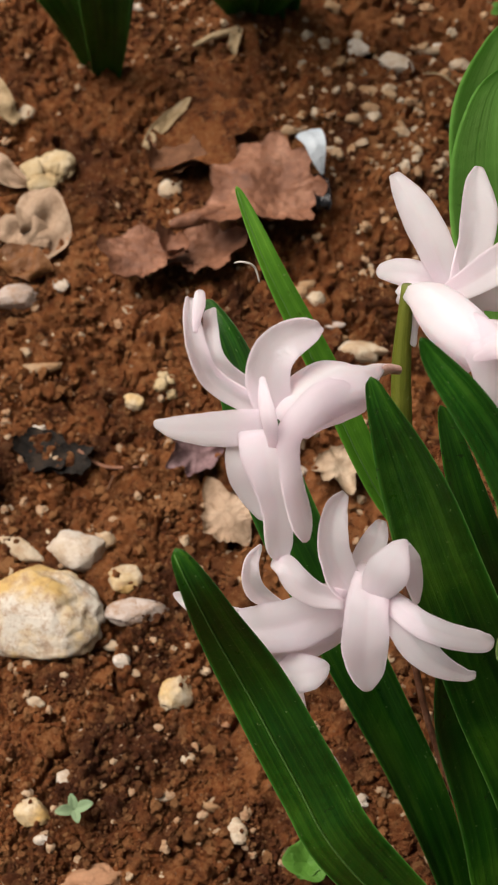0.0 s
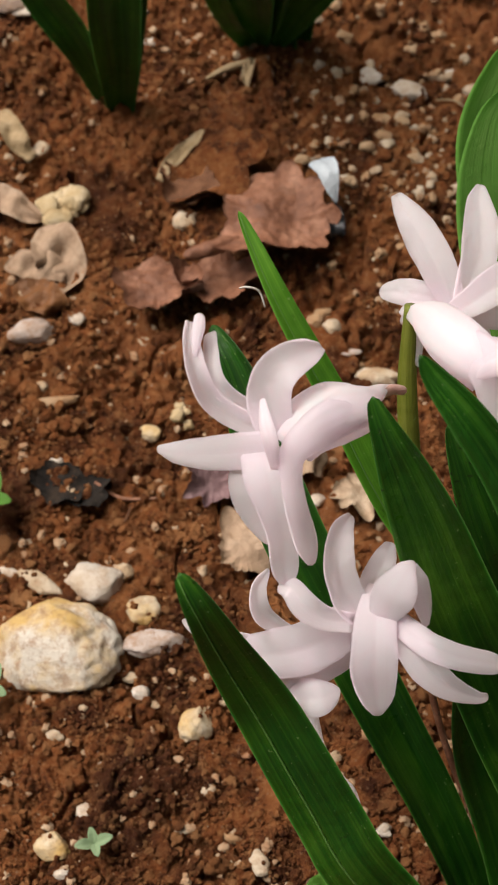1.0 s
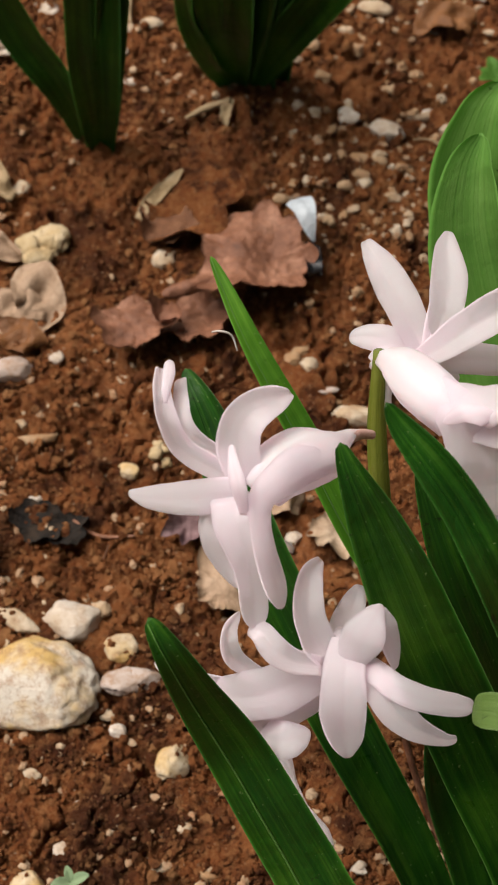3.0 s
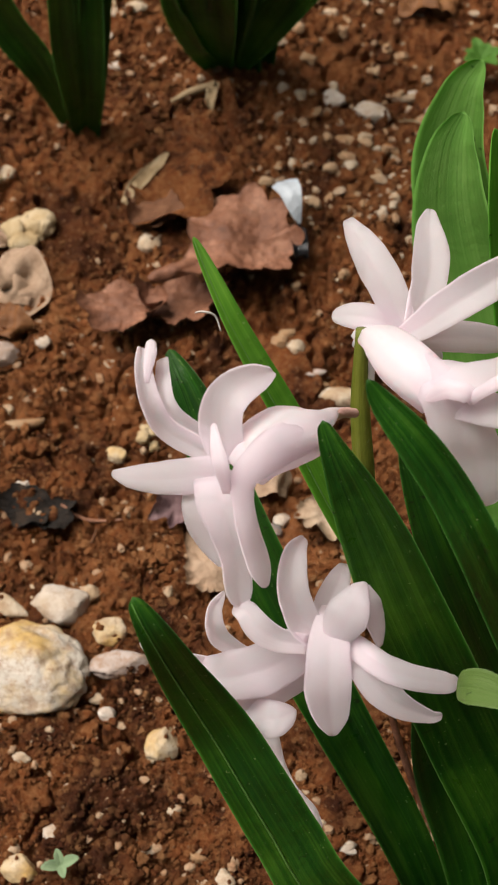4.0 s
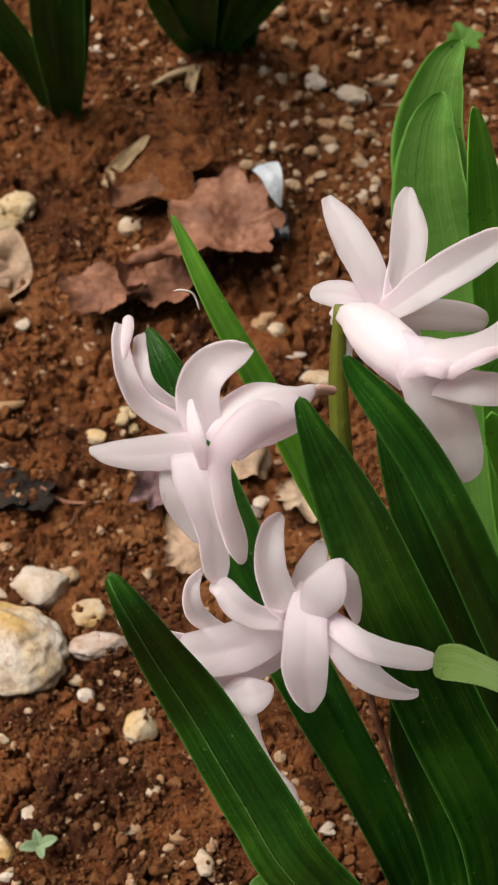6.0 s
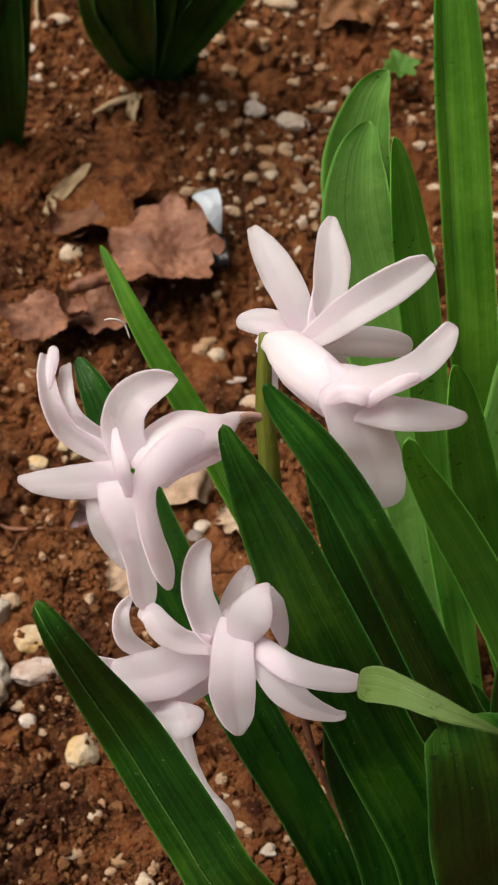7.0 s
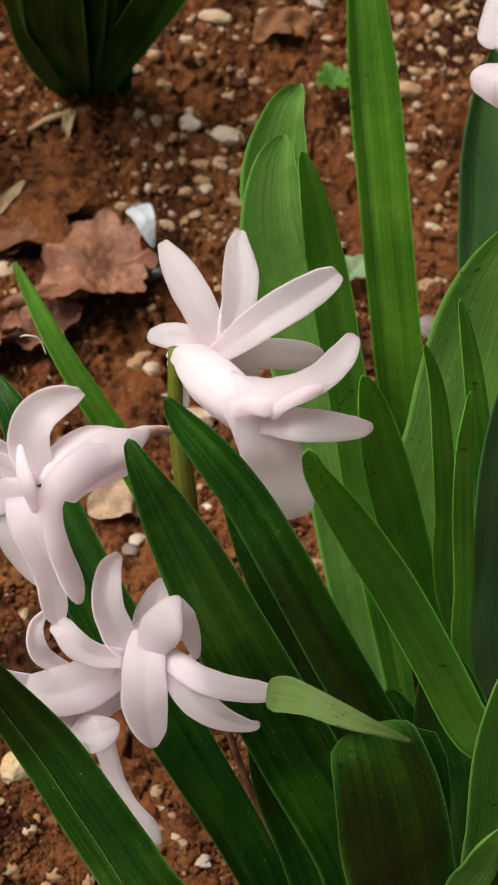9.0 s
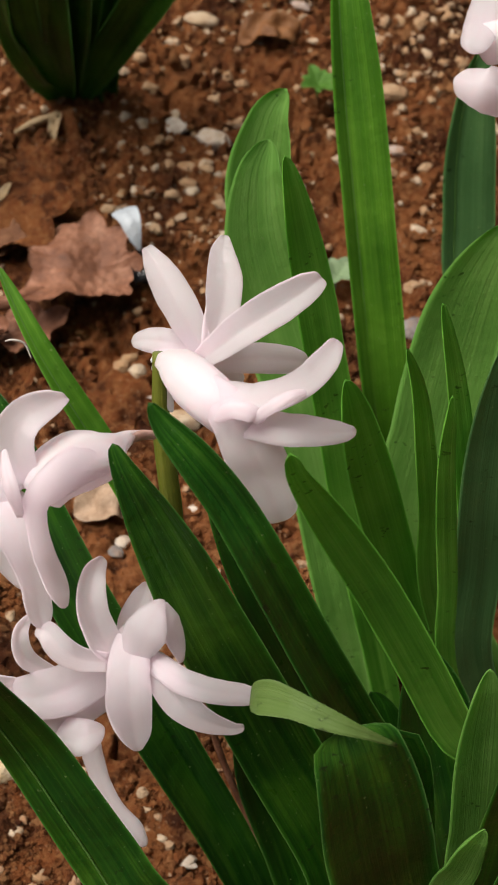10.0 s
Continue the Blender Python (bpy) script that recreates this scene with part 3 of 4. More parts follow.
stalk("stem", hyacinth, [(2.13, -4.32, 11.00), (2.20, -4.98, 9.90), (2.35, -5.63, 8.90), (2.50, -6.28, 7.80)], [0.09, 0.15, 0.17, 0.16])
stalk("sheath", hyacinth, [(2.46, -6.15, 7.95), (3.25, -8.43, 5.00), (4.80, -10.42, 2.00), (6.55, -12.94, -0.40)], [0.08, 0.06, 0.06, 0.08], BROWNLEAF, "dry brown sheath at the foot of the stem")

# floret facing the open side
floret_a = floret(hyacinth, [(2.02, -5.48, 10.50), (1.79, -5.68, 10.80), (1.58, -5.97, 11.00), (1.38, -6.20, 11.10), (1.03, -6.38, 11.20), (0.76, -6.58, 11.20), (0.54, -6.78, 11.00)], [0.07, 0.08, 0.16, 0.37, 0.45, 0.42, 0.34], "nodding pale pink floret with reflexed petals")
petal(floret_a, [(0.86, -5.53, 11.60, 0.14), (0.65, -5.84, 11.90, 0.42), (0.37, -6.09, 11.95, 0.59), (0.21, -6.30, 11.75, 0.66), (0.22, -6.54, 11.50, 0.63), (0.36, -6.83, 11.20, 0.52)], 1.0, (-0.18, -0.48, 0.86), cup=0.22, fold=0.1)
petal(floret_a, [(-0.99, -5.45, 11.90, 0.21), (-0.95, -5.83, 11.95, 0.28), (-0.83, -6.24, 11.80, 0.34), (-0.60, -6.50, 11.50, 0.36), (-0.17, -6.65, 11.30, 0.35), (0.23, -6.71, 11.10, 0.32)], 1.0, (0.40, -0.45, 0.80), cup=0.3, fold=0.2)
petal(floret_a, [(-0.69, -5.47, 11.70, 0.21), (-0.65, -5.82, 11.75, 0.25), (-0.56, -6.22, 11.70, 0.28), (-0.32, -6.41, 11.50, 0.30), (0.02, -6.52, 11.30, 0.32), (0.27, -6.71, 11.20, 0.32)], 1.0, (-0.35, -0.45, 0.82), cup=0.25, fold=0.1)
petal(floret_a, [(-0.85, -5.43, 12.10, 0.14), (-0.84, -5.64, 12.10, 0.19), (-0.86, -5.86, 12.00, 0.14), (-0.86, -6.02, 11.90, 0.06)], 1.0, (0.1, -0.5, 0.86), cup=-0.3)
petal(floret_a, [(-1.39, -6.67, 10.40, 0.10), (-1.07, -6.88, 10.70, 0.34), (-0.60, -7.02, 11.00, 0.49), (-0.20, -7.04, 11.15, 0.53), (0.21, -6.99, 11.20, 0.50)], 1.0, (0.03, -0.62, 0.78), cup=-0.14, fold=0.12)
petal(floret_a, [(0.35, -7.91, 10.10, 0.16), (0.17, -7.65, 10.40, 0.54), (0.03, -7.39, 10.75, 0.70), (0.07, -7.07, 11.00, 0.66), (0.24, -6.80, 11.10, 0.47)], 1.0, (-0.20, -0.60, 0.77), cup=-0.1, fold=0.1)
petal(floret_a, [(0.59, -8.33, 9.70, 0.19), (0.55, -8.18, 9.95, 0.39), (0.49, -7.93, 10.40, 0.43), (0.37, -7.70, 10.80, 0.52), (0.24, -7.41, 11.08, 0.67), (0.17, -7.04, 11.20, 0.69)], 1.0, (-0.06, -0.62, 0.78), cup=(0.10, -0.12), fold=0.15)
petal(floret_a, [(0.93, -8.19, 10.10, 0.11), (0.83, -8.01, 10.40, 0.33), (0.67, -7.79, 10.95, 0.33), (0.56, -7.48, 11.35, 0.32), (0.59, -7.22, 11.64, 0.43), (1.04, -6.73, 11.59, 0.63), (1.43, -6.45, 11.42, 0.50), (1.60, -6.09, 11.16, 0.21), (1.86, -5.67, 10.81, 0.04)], 1.0, ((0.22, -0.50, 0.84), (0.12, -0.62, 0.78)), cup=(0.0, -0.44), fold=0.0)
petal(floret_a, [(0.10, -6.67, 12.00, 0.08), (0.16, -7.02, 12.00, 0.20), (0.25, -7.28, 11.85, 0.24), (0.33, -7.41, 11.40, 0.14)], 1.0, (-0.25, -0.62, 0.75), cup=-0.2)
stalk("pedicel", hyacinth, [(2.10, -5.42, 10.40), (1.92, -5.57, 10.65), (1.72, -5.79, 10.90)], [0.07, 0.08, 0.10], PEDICEL, "short pinkish flower stalk")

# two florets low on the raceme
floret_b = floret(hyacinth, [(2.69, -7.20, 6.90), (2.47, -7.45, 7.50), (2.19, -7.78, 8.20), (2.06, -7.97, 8.65)], [0.07, 0.09, 0.12, 0.12], "pale pink floret with spread petals low on the stem", flare=0.42)
petal(floret_b, [(2.07, -7.31, 9.20, 0.13), (1.99, -7.64, 9.30, 0.36), (1.87, -7.95, 9.20, 0.43), (1.79, -8.23, 9.00, 0.36), (1.83, -8.46, 8.80, 0.28)], 1.0, (-0.17, -0.58, 0.80), cup=0.1)
petal(floret_b, [(1.44, -7.36, 10.10, 0.13), (1.31, -7.65, 10.15, 0.37), (1.28, -7.98, 10.05, 0.47), (1.34, -8.23, 9.85, 0.50), (1.51, -8.46, 9.55, 0.52), (1.77, -8.62, 9.30, 0.37)], 1.0, (0.20, -0.51, 0.84), cup=0.25)
petal(floret_b, [(3.79, -8.97, 9.00, 0.16), (3.57, -9.08, 9.15, 0.33), (3.01, -9.13, 9.45, 0.39), (2.60, -9.04, 9.60, 0.40), (2.27, -8.80, 9.60, 0.37), (1.99, -8.60, 9.50, 0.29)], 1.0, (0.11, -0.31, 0.94), cup=-0.18, fold=0.15)
petal(floret_b, [(3.58, -9.41, 8.70, 0.11), (3.38, -9.47, 8.80, 0.20), (2.97, -9.46, 9.10, 0.37), (2.63, -9.31, 9.35, 0.49), (2.37, -9.01, 9.50, 0.49), (2.12, -8.68, 9.50, 0.35)], 1.0, (0.03, -0.50, 0.86), cup=0.12, fold=0.25)
petal(floret_b, [(2.02, -9.78, 8.60, 0.10), (1.97, -9.63, 8.90, 0.48), (1.89, -9.38, 9.35, 0.67), (1.87, -9.06, 9.62, 0.64), (1.87, -8.75, 9.70, 0.59), (1.89, -8.45, 9.65, 0.48), (1.91, -8.17, 9.50, 0.33)], 1.0, (0.03, -0.66, 0.75), cup=(0.1, -0.15), fold=0.15)
petal(floret_b, [(2.35, -8.02, 10.10, 0.08), (2.23, -8.26, 10.18, 0.40), (2.10, -8.51, 10.05, 0.63), (2.01, -8.66, 9.80, 0.53), (1.97, -8.77, 9.60, 0.32)], 1.0, (-0.10, -0.62, 0.78), cup=-0.08, fold=0.05)
petal(floret_b, [(2.63, -8.61, 9.20, 0.10), (2.56, -8.47, 9.55, 0.29), (2.43, -8.29, 9.92, 0.37), (2.32, -8.10, 10.10, 0.19)], 1.0, (0.45, -0.45, 0.78), cup=-0.05, fold=0.0)
floret_c = floret(hyacinth, [(1.84, -8.07, 8.20), (1.51, -8.32, 8.30), (1.19, -8.62, 8.30), (0.87, -8.78, 8.20)], [0.12, 0.29, 0.32, 0.29], "pale pink floret half hidden behind a leaf")
petal(floret_c, [(-0.95, -8.28, 8.00), (-0.54, -8.55, 8.30), (-0.06, -8.67, 8.20), (1.04, -8.44, 7.60)], 0.41, (0.03, -0.58, 0.81), shape=slim_root)
petal(floret_b, [(-0.33, -8.62, 7.80), (0.37, -8.86, 8.30), (1.10, -8.85, 8.80), (1.64, -8.76, 9.20), (2.07, -8.55, 9.20)], 0.80, (0.03, -0.58, 0.81), joined=True, cup=-0.1)
petal(floret_c, [(0.23, -9.18, 7.60), (0.81, -9.06, 8.00), (1.36, -8.87, 8.40), (1.82, -8.60, 8.80)], 0.56, (0.03, -0.66, 0.75), cup=-0.1)
petal(floret_b, [(0.48, -8.30, 9.60, 0.21), (0.66, -8.41, 9.75, 0.34), (0.87, -8.64, 9.70, 0.42), (1.15, -8.74, 9.55, 0.37), (1.56, -8.72, 9.40, 0.29)], 1.0, (-0.09, -0.35, 0.93), cup=0.2)
petal(floret_c, [(0.31, -7.78, 9.00), (0.17, -8.14, 9.00), (0.29, -8.42, 8.70), (0.89, -8.51, 8.20)], 0.35, (0.31, -0.46, 0.83), cup=0.35, shape=slim_root)
petal(floret_c, [(1.48, -9.28, 8.20), (1.19, -9.42, 8.20), (0.91, -9.37, 8.00), (0.57, -9.13, 7.60)], 0.60, (0.02, -0.41, 0.91), cup=-0.2, shape=blunt_petal)
petal(floret_c, [(2.06, -9.91, 4.20, 0.15), (1.82, -9.69, 4.30, 0.42), (1.48, -9.33, 4.40, 0.37), (1.25, -8.95, 4.60, 0.35), (1.10, -8.60, 4.90, 0.39), (1.03, -8.36, 5.20, 0.39)], 1.0, (-0.06, -0.66, 0.75), cup=-0.25)

# the two top florets
floret_d = floret(hyacinth, [(2.07, -4.20, 10.50), (2.23, -4.09, 10.60), (2.46, -3.91, 10.50), (2.77, -3.86, 10.40)], [0.11, 0.19, 0.30, 0.32], "open pale pink floret at the top of the stem")
petal(floret_d, [(4.50, -3.75, 10.00, 0.27), (4.16, -3.81, 10.15, 0.45), (3.70, -3.89, 10.30, 0.50), (3.26, -3.98, 10.35, 0.42), (2.82, -4.06, 10.30, 0.32)], 1.0, (0.03, -0.58, 0.81), cup=-0.15)
petal(floret_d, [(3.44, -3.92, 9.60, 0.18), (3.28, -3.91, 9.80, 0.33), (3.00, -3.97, 10.10, 0.30)], 1.0, (0.03, -0.58, 0.81))
petal(floret_d, [(1.69, -3.85, 10.60, 0.18), (1.96, -3.91, 10.75, 0.40), (2.33, -3.99, 10.80, 0.45), (2.66, -4.04, 10.70, 0.38), (2.86, -4.10, 10.60, 0.26)], 1.0, (0.02, -0.41, 0.91), cup=-0.15)
petal(floret_d, [(1.86, -2.22, 10.90, 0.16), (2.09, -2.81, 11.10, 0.46), (2.32, -3.27, 11.10, 0.58), (2.53, -3.64, 11.00, 0.56), (2.71, -3.92, 10.80, 0.45), (2.90, -4.20, 10.60, 0.33)], 1.0, (-0.08, -0.41, 0.91), cup=0.15, fold=0.25)
petal(floret_d, [(3.10, -2.33, 11.40, 0.12), (3.07, -2.73, 11.45, 0.39), (3.11, -3.18, 11.35, 0.57), (3.09, -3.57, 11.15, 0.54), (2.99, -3.89, 10.85, 0.44), (2.93, -4.15, 10.60, 0.32)], 1.0, (0.02, -0.41, 0.91), cup=0.15, fold=0.2)
petal(floret_d, [(4.62, -3.02, 11.30, 0.24), (4.36, -3.36, 11.45, 0.48), (3.88, -3.78, 11.50, 0.60), (3.40, -4.07, 11.35, 0.56), (3.01, -4.21, 11.00, 0.43), (2.77, -4.22, 10.70, 0.30)], 1.0, (0.07, -0.36, 0.93), cup=0.12, fold=0.3)
floret_e = floret(hyacinth, [(2.08, -4.27, 10.50), (2.24, -4.42, 10.90), (2.44, -4.65, 11.10), (2.68, -5.03, 11.30), (2.97, -5.38, 11.40), (3.25, -5.60, 11.30)], [0.07, 0.16, 0.32, 0.39, 0.39, 0.35], "pale pink floret with a swollen tube near the top")
petal(floret_e, [(4.03, -6.75, 10.20, 0.57), (3.82, -6.49, 10.80, 0.86), (3.58, -6.22, 11.30, 0.91), (3.33, -5.92, 11.65, 0.78), (3.08, -5.64, 11.75, 0.68), (2.78, -5.22, 11.60, 0.49)], 1.0, (-0.06, -0.66, 0.75), cup=(-0.08, -0.35), wave=0.12)
petal(floret_e, [(5.08, -5.84, 11.40, 0.12), (4.84, -5.97, 11.55, 0.33), (4.35, -6.08, 11.75, 0.47), (3.93, -6.09, 11.80, 0.50), (3.49, -5.87, 11.60, 0.49)], 1.0, (0.02, -0.41, 0.91), cup=-0.15, fold=0.15)
petal(floret_e, [(4.72, -5.08, 12.60, 0.22), (4.53, -5.44, 12.55, 0.41), (4.25, -5.68, 12.40, 0.43), (3.90, -5.77, 12.20, 0.46), (3.50, -5.72, 11.95, 0.56), (3.07, -5.42, 11.70, 0.57), (2.74, -4.94, 11.40, 0.42)], 1.0, (0.11, -0.31, 0.94), cup=(0.28, -0.36), fold=0.0)
petal(floret_e, [(4.29, -5.81, 12.35, 0.10), (4.06, -5.94, 12.45, 0.16), (3.81, -6.06, 12.35, 0.20), (3.56, -6.07, 12.00, 0.17)], 1.0, (0.02, -0.41, 0.91), cup=-0.3)
petal(floret_e, [(3.00, -5.93, 11.70), (3.27, -5.99, 12.10), (3.57, -6.06, 12.10), (3.68, -5.99, 11.80)], 0.30, (-0.07, -0.58, 0.81), cup=-0.3)
petal(floret_e, [(2.36, -4.88, 10.20), (2.28, -4.72, 10.40), (2.31, -4.50, 10.70)], 0.22, (0.03, -0.58, 0.81), cup=-0.3)

# ---------- the hyacinth leaves behind it ----------
neighbour = thing("hyacinth", 7.2, -3.5, 0, "leafy green hyacinth with no open flower", "hyacinth", "hyacinths in the bed")
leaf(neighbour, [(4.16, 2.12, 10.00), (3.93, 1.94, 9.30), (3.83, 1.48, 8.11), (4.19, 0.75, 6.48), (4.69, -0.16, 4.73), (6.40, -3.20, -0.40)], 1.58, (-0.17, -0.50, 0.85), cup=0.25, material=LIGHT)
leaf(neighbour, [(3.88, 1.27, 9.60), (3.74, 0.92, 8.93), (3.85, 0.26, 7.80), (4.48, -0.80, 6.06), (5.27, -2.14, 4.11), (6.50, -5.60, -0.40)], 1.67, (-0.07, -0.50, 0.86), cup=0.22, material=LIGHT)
leaf(neighbour, [(4.01, -1.19, 12.00), (4.29, -1.38, 10.69), (4.68, -1.80, 8.93), (5.21, -2.62, 6.59), (5.79, -3.83, 4.03), (7.00, -6.20, -0.40)], 0.82, (0.12, -0.49, 0.86), material=LITGREEN, cup=0.3)
leaf(neighbour, [(5.00, -4.58, 10.80), (5.37, -4.66, 9.20), (5.99, -4.96, 6.88), (6.66, -5.47, 4.55), (8.20, -7.00, -0.40)], 0.88, (0.12, -0.49, 0.86), material=LITGREEN, cup=0.2)
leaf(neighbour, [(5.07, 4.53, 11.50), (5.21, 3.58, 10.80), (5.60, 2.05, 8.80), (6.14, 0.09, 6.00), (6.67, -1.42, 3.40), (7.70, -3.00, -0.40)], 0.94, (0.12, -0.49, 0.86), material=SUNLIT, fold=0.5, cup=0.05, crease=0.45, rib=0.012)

right_hyacinth = thing("hyacinth", 10.5, -4.5, 0, "hyacinth with narrow green leaves and pink buds opening", "hyacinth", "hyacinths in the bed")
leaf(right_hyacinth, [(7.92, -0.81, 10.00), (7.51, -1.21, 8.26), (7.16, -2.26, 5.70), (7.05, -3.62, 3.22), (9.20, -5.20, -0.40)], 1.60, (-0.07, -0.50, 0.86), cup=0.15, material=LIGHT)
leaf(right_hyacinth, [(5.85, -4.51, 11.60), (6.25, -4.53, 10.07), (6.72, -4.87, 7.37), (7.12, -5.52, 4.68), (9.00, -7.00, -0.40)], 0.40, material=LITGREEN, cup=0.3)
leaf(right_hyacinth, [(6.54, -3.23, 11.00), (7.06, -3.57, 8.93), (7.59, -4.30, 6.37), (8.08, -5.44, 3.56), (9.90, -7.00, -0.40)], 0.44, material=LITGREEN, cup=0.3)
leaf(right_hyacinth, [(6.60, -4.94, 11.00), (6.74, -5.15, 9.22), (7.13, -5.78, 6.41), (7.55, -6.67, 3.74), (9.40, -8.00, -0.40)], 0.39, material=LITGREEN, cup=0.3)
leaf(right_hyacinth, [(7.68, -3.36, 10.00), (7.75, -3.97, 7.80), (7.89, -4.91, 5.37), (8.11, -6.11, 2.96), (10.00, -7.40, -0.40)], 0.92, cup=0.2, material=WAXYSHEEN)
leaf(right_hyacinth, [(8.00, 4.25, 9.00), (7.98, 3.66, 7.60), (8.11, 2.77, 5.90), (8.46, 1.61, 3.98), (10.40, -1.00, -0.40)], 1.04, (-0.07, -0.50, 0.86), fold=0.4, cup=0.08, crease=0.5, rib=0.014, material=WAXYSHEEN)
stalk("stem", right_hyacinth, [(8.55, 4.00, 10.00), (8.99, 1.63, 7.00), (9.61, -1.87, 2.00), (9.95, -3.37, -0.40)], [0.15, 0.19, 0.21, 0.21])
floret_f = floret(right_hyacinth, [(8.53, 3.71, 10.00), (8.15, 3.35, 10.20), (7.86, 3.09, 10.30)], [0.15, 0.37, 0.40], "pale pink floret opening at the stem top")
petal(floret_f, [(7.49, 2.72, 10.40, 0.39), (7.55, 2.99, 10.50, 0.59), (7.73, 3.56, 10.50, 0.68), (8.01, 4.40, 10.40, 0.69), (8.37, 5.11, 10.30, 0.49)], 1.0, (-0.20, -0.55, 0.81), cup=-0.22, fold=0.1)
petal(floret_f, [(7.13, 2.21, 10.30, 0.44), (7.29, 1.96, 10.50, 0.64), (7.55, 1.70, 10.65, 0.83), (7.93, 1.73, 10.50, 0.89), (8.40, 1.92, 10.20, 0.66)], 1.0, (-0.05, -0.60, 0.80), cup=-0.25, fold=-0.15)

# ---------- plants farther back ----------
back_hyacinth = thing("hyacinth", 0.0, 10.6, 0, "shade-darkened green hyacinth leaves rising from the soil", "hyacinth", "hyacinths in the bed")
leaf(back_hyacinth, [(-1.47, 9.99, 9.00, 0.46), (-1.35, 9.45, 7.60, 1.19), (-1.30, 9.90, 5.00, 1.69), (-1.28, 10.11, 3.40, 1.60), (-1.18, 10.61, 1.60, 1.18), (-1.02, 11.17, -0.40, 0.44)], 1.0, (-0.10, -0.50, 0.86), cup=0.2, fold=0.25, wave=0.0)
leaf(back_hyacinth, [(2.98, 9.64, 8.60, 0.35), (2.31, 9.75, 7.00, 0.85), (1.46, 9.94, 5.00, 1.08), (0.87, 10.27, 3.60, 1.06), (0.10, 10.70, 1.80, 0.92), (-0.81, 11.15, -0.40, 0.44)], 1.0, (0.25, -0.45, 0.86), cup=0.2, fold=0.25, wave=0.0)
leaf(back_hyacinth, [(-3.06, 10.23, 8.00, 0.36), (-2.60, 9.92, 6.50, 0.69), (-2.26, 9.99, 4.50, 0.78), (-2.09, 10.29, 2.80, 0.76), (-1.69, 10.57, 1.20, 0.62), (-1.10, 11.16, -0.40, 0.35)], 1.0, (-0.30, -0.40, 0.86), cup=0.2, fold=0.25, wave=0.0)
leaf(back_hyacinth, [(0.38, 10.88, 8.00, 0.36), (0.17, 10.26, 6.40, 0.75), (-0.19, 10.26, 4.40, 0.86), (-0.47, 10.62, 2.60, 0.77), (-0.74, 10.84, 1.00, 0.57), (-0.90, 11.22, -0.40, 0.35)], 1.0, (0.10, -0.50, 0.86), cup=0.2, fold=0.25, wave=0.0)
leaf(back_hyacinth, [(-0.47, 10.33, 10.00, 0.34), (-0.51, 9.60, 8.40, 1.05), (-0.59, 9.58, 6.00, 1.37), (-0.72, 10.16, 3.40, 1.28), (-0.86, 10.83, 1.20, 0.85), (-0.94, 11.37, -0.40, 0.44)], 1.0, (0.0, -0.50, 0.86), cup=0.2, fold=0.25, wave=0.0)
# three tall extra leaves, mostly out of view, added to cast shade here
leaf(back_hyacinth, [(-3.4, 9.6, 13.5, 0.4), (-2.6, 10.2, 11.0, 1.1), (-1.6, 10.9, 6.5, 1.3), (-0.6, 11.2, 2.4, 1.1), (-0.2, 11.0, -0.4, 0.5)], 1.0, (-0.3, -0.4, 0.86), cup=0.2, fold=0.25, wave=0.0)
leaf(back_hyacinth, [(0.6, 10.8, 15.0, 0.4), (0.4, 11.2, 12.0, 1.2), (0.1, 11.4, 7.0, 1.4), (0.0, 11.4, 2.4, 1.1), (0.0, 11.2, -0.4, 0.5)], 1.0, (0.0, -0.5, 0.86), cup=0.2, fold=0.25, wave=0.0)
leaf(back_hyacinth, [(-1.6, 12.6, 14.5, 0.4), (-1.2, 12.6, 11.5, 1.2), (-0.6, 12.2, 6.5, 1.4), (-0.1, 11.8, 2.4, 1.1), (0.0, 11.4, -0.4, 0.5)], 1.0, (-0.2, -0.5, 0.86), cup=0.2, fold=0.25, wave=0.0)
far_hyacinth = thing("hyacinth", -4.6, 8.5, 0, "shade-darkened green hyacinth leaves beside a back row", "hyacinth", "hyacinths in the bed")
leaf(far_hyacinth, [(-4.07, 9.25, 9.00, 0.34), (-4.12, 9.22, 7.00, 1.02), (-4.16, 9.13, 5.00, 1.22), (-4.18, 8.81, 3.20, 1.16), (-4.21, 8.69, 1.40, 0.96), (-4.32, 8.77, -0.40, 0.66)], 1.0, (0.05, -0.50, 0.86), cup=0.2, fold=0.25, wave=0.0)
leaf(far_hyacinth, [(-7.40, 9.52, 8.00, 0.36), (-6.98, 9.14, 6.40, 0.81), (-6.42, 8.98, 4.80, 0.97), (-5.81, 8.86, 3.20, 0.95), (-5.13, 8.80, 1.80, 0.82), (-4.60, 8.93, -0.40, 0.49)], 1.0, (-0.25, -0.45, 0.86), cup=0.2, fold=0.25, wave=0.0)
leaf(far_hyacinth, [(-4.47, 9.27, 8.40, 0.28), (-4.44, 8.67, 7.00, 0.53), (-4.50, 8.57, 5.00, 0.61), (-4.56, 8.42, 3.20, 0.60), (-4.53, 8.49, 1.60, 0.55), (-4.54, 8.90, -0.40, 0.40)], 1.0, (0.20, -0.48, 0.86), cup=0.2, fold=0.25, wave=0.0)
leaf(far_hyacinth, [(-3.40, 9.81, 8.60, 0.28), (-3.56, 9.27, 7.00, 0.73), (-3.78, 9.19, 4.80, 0.82), (-3.94, 9.04, 2.80, 0.75), (-4.08, 8.88, 1.20, 0.64), (-4.24, 8.85, -0.40, 0.43)], 1.0, (0.25, -0.48, 0.86), cup=0.2, fold=0.25, wave=0.0)

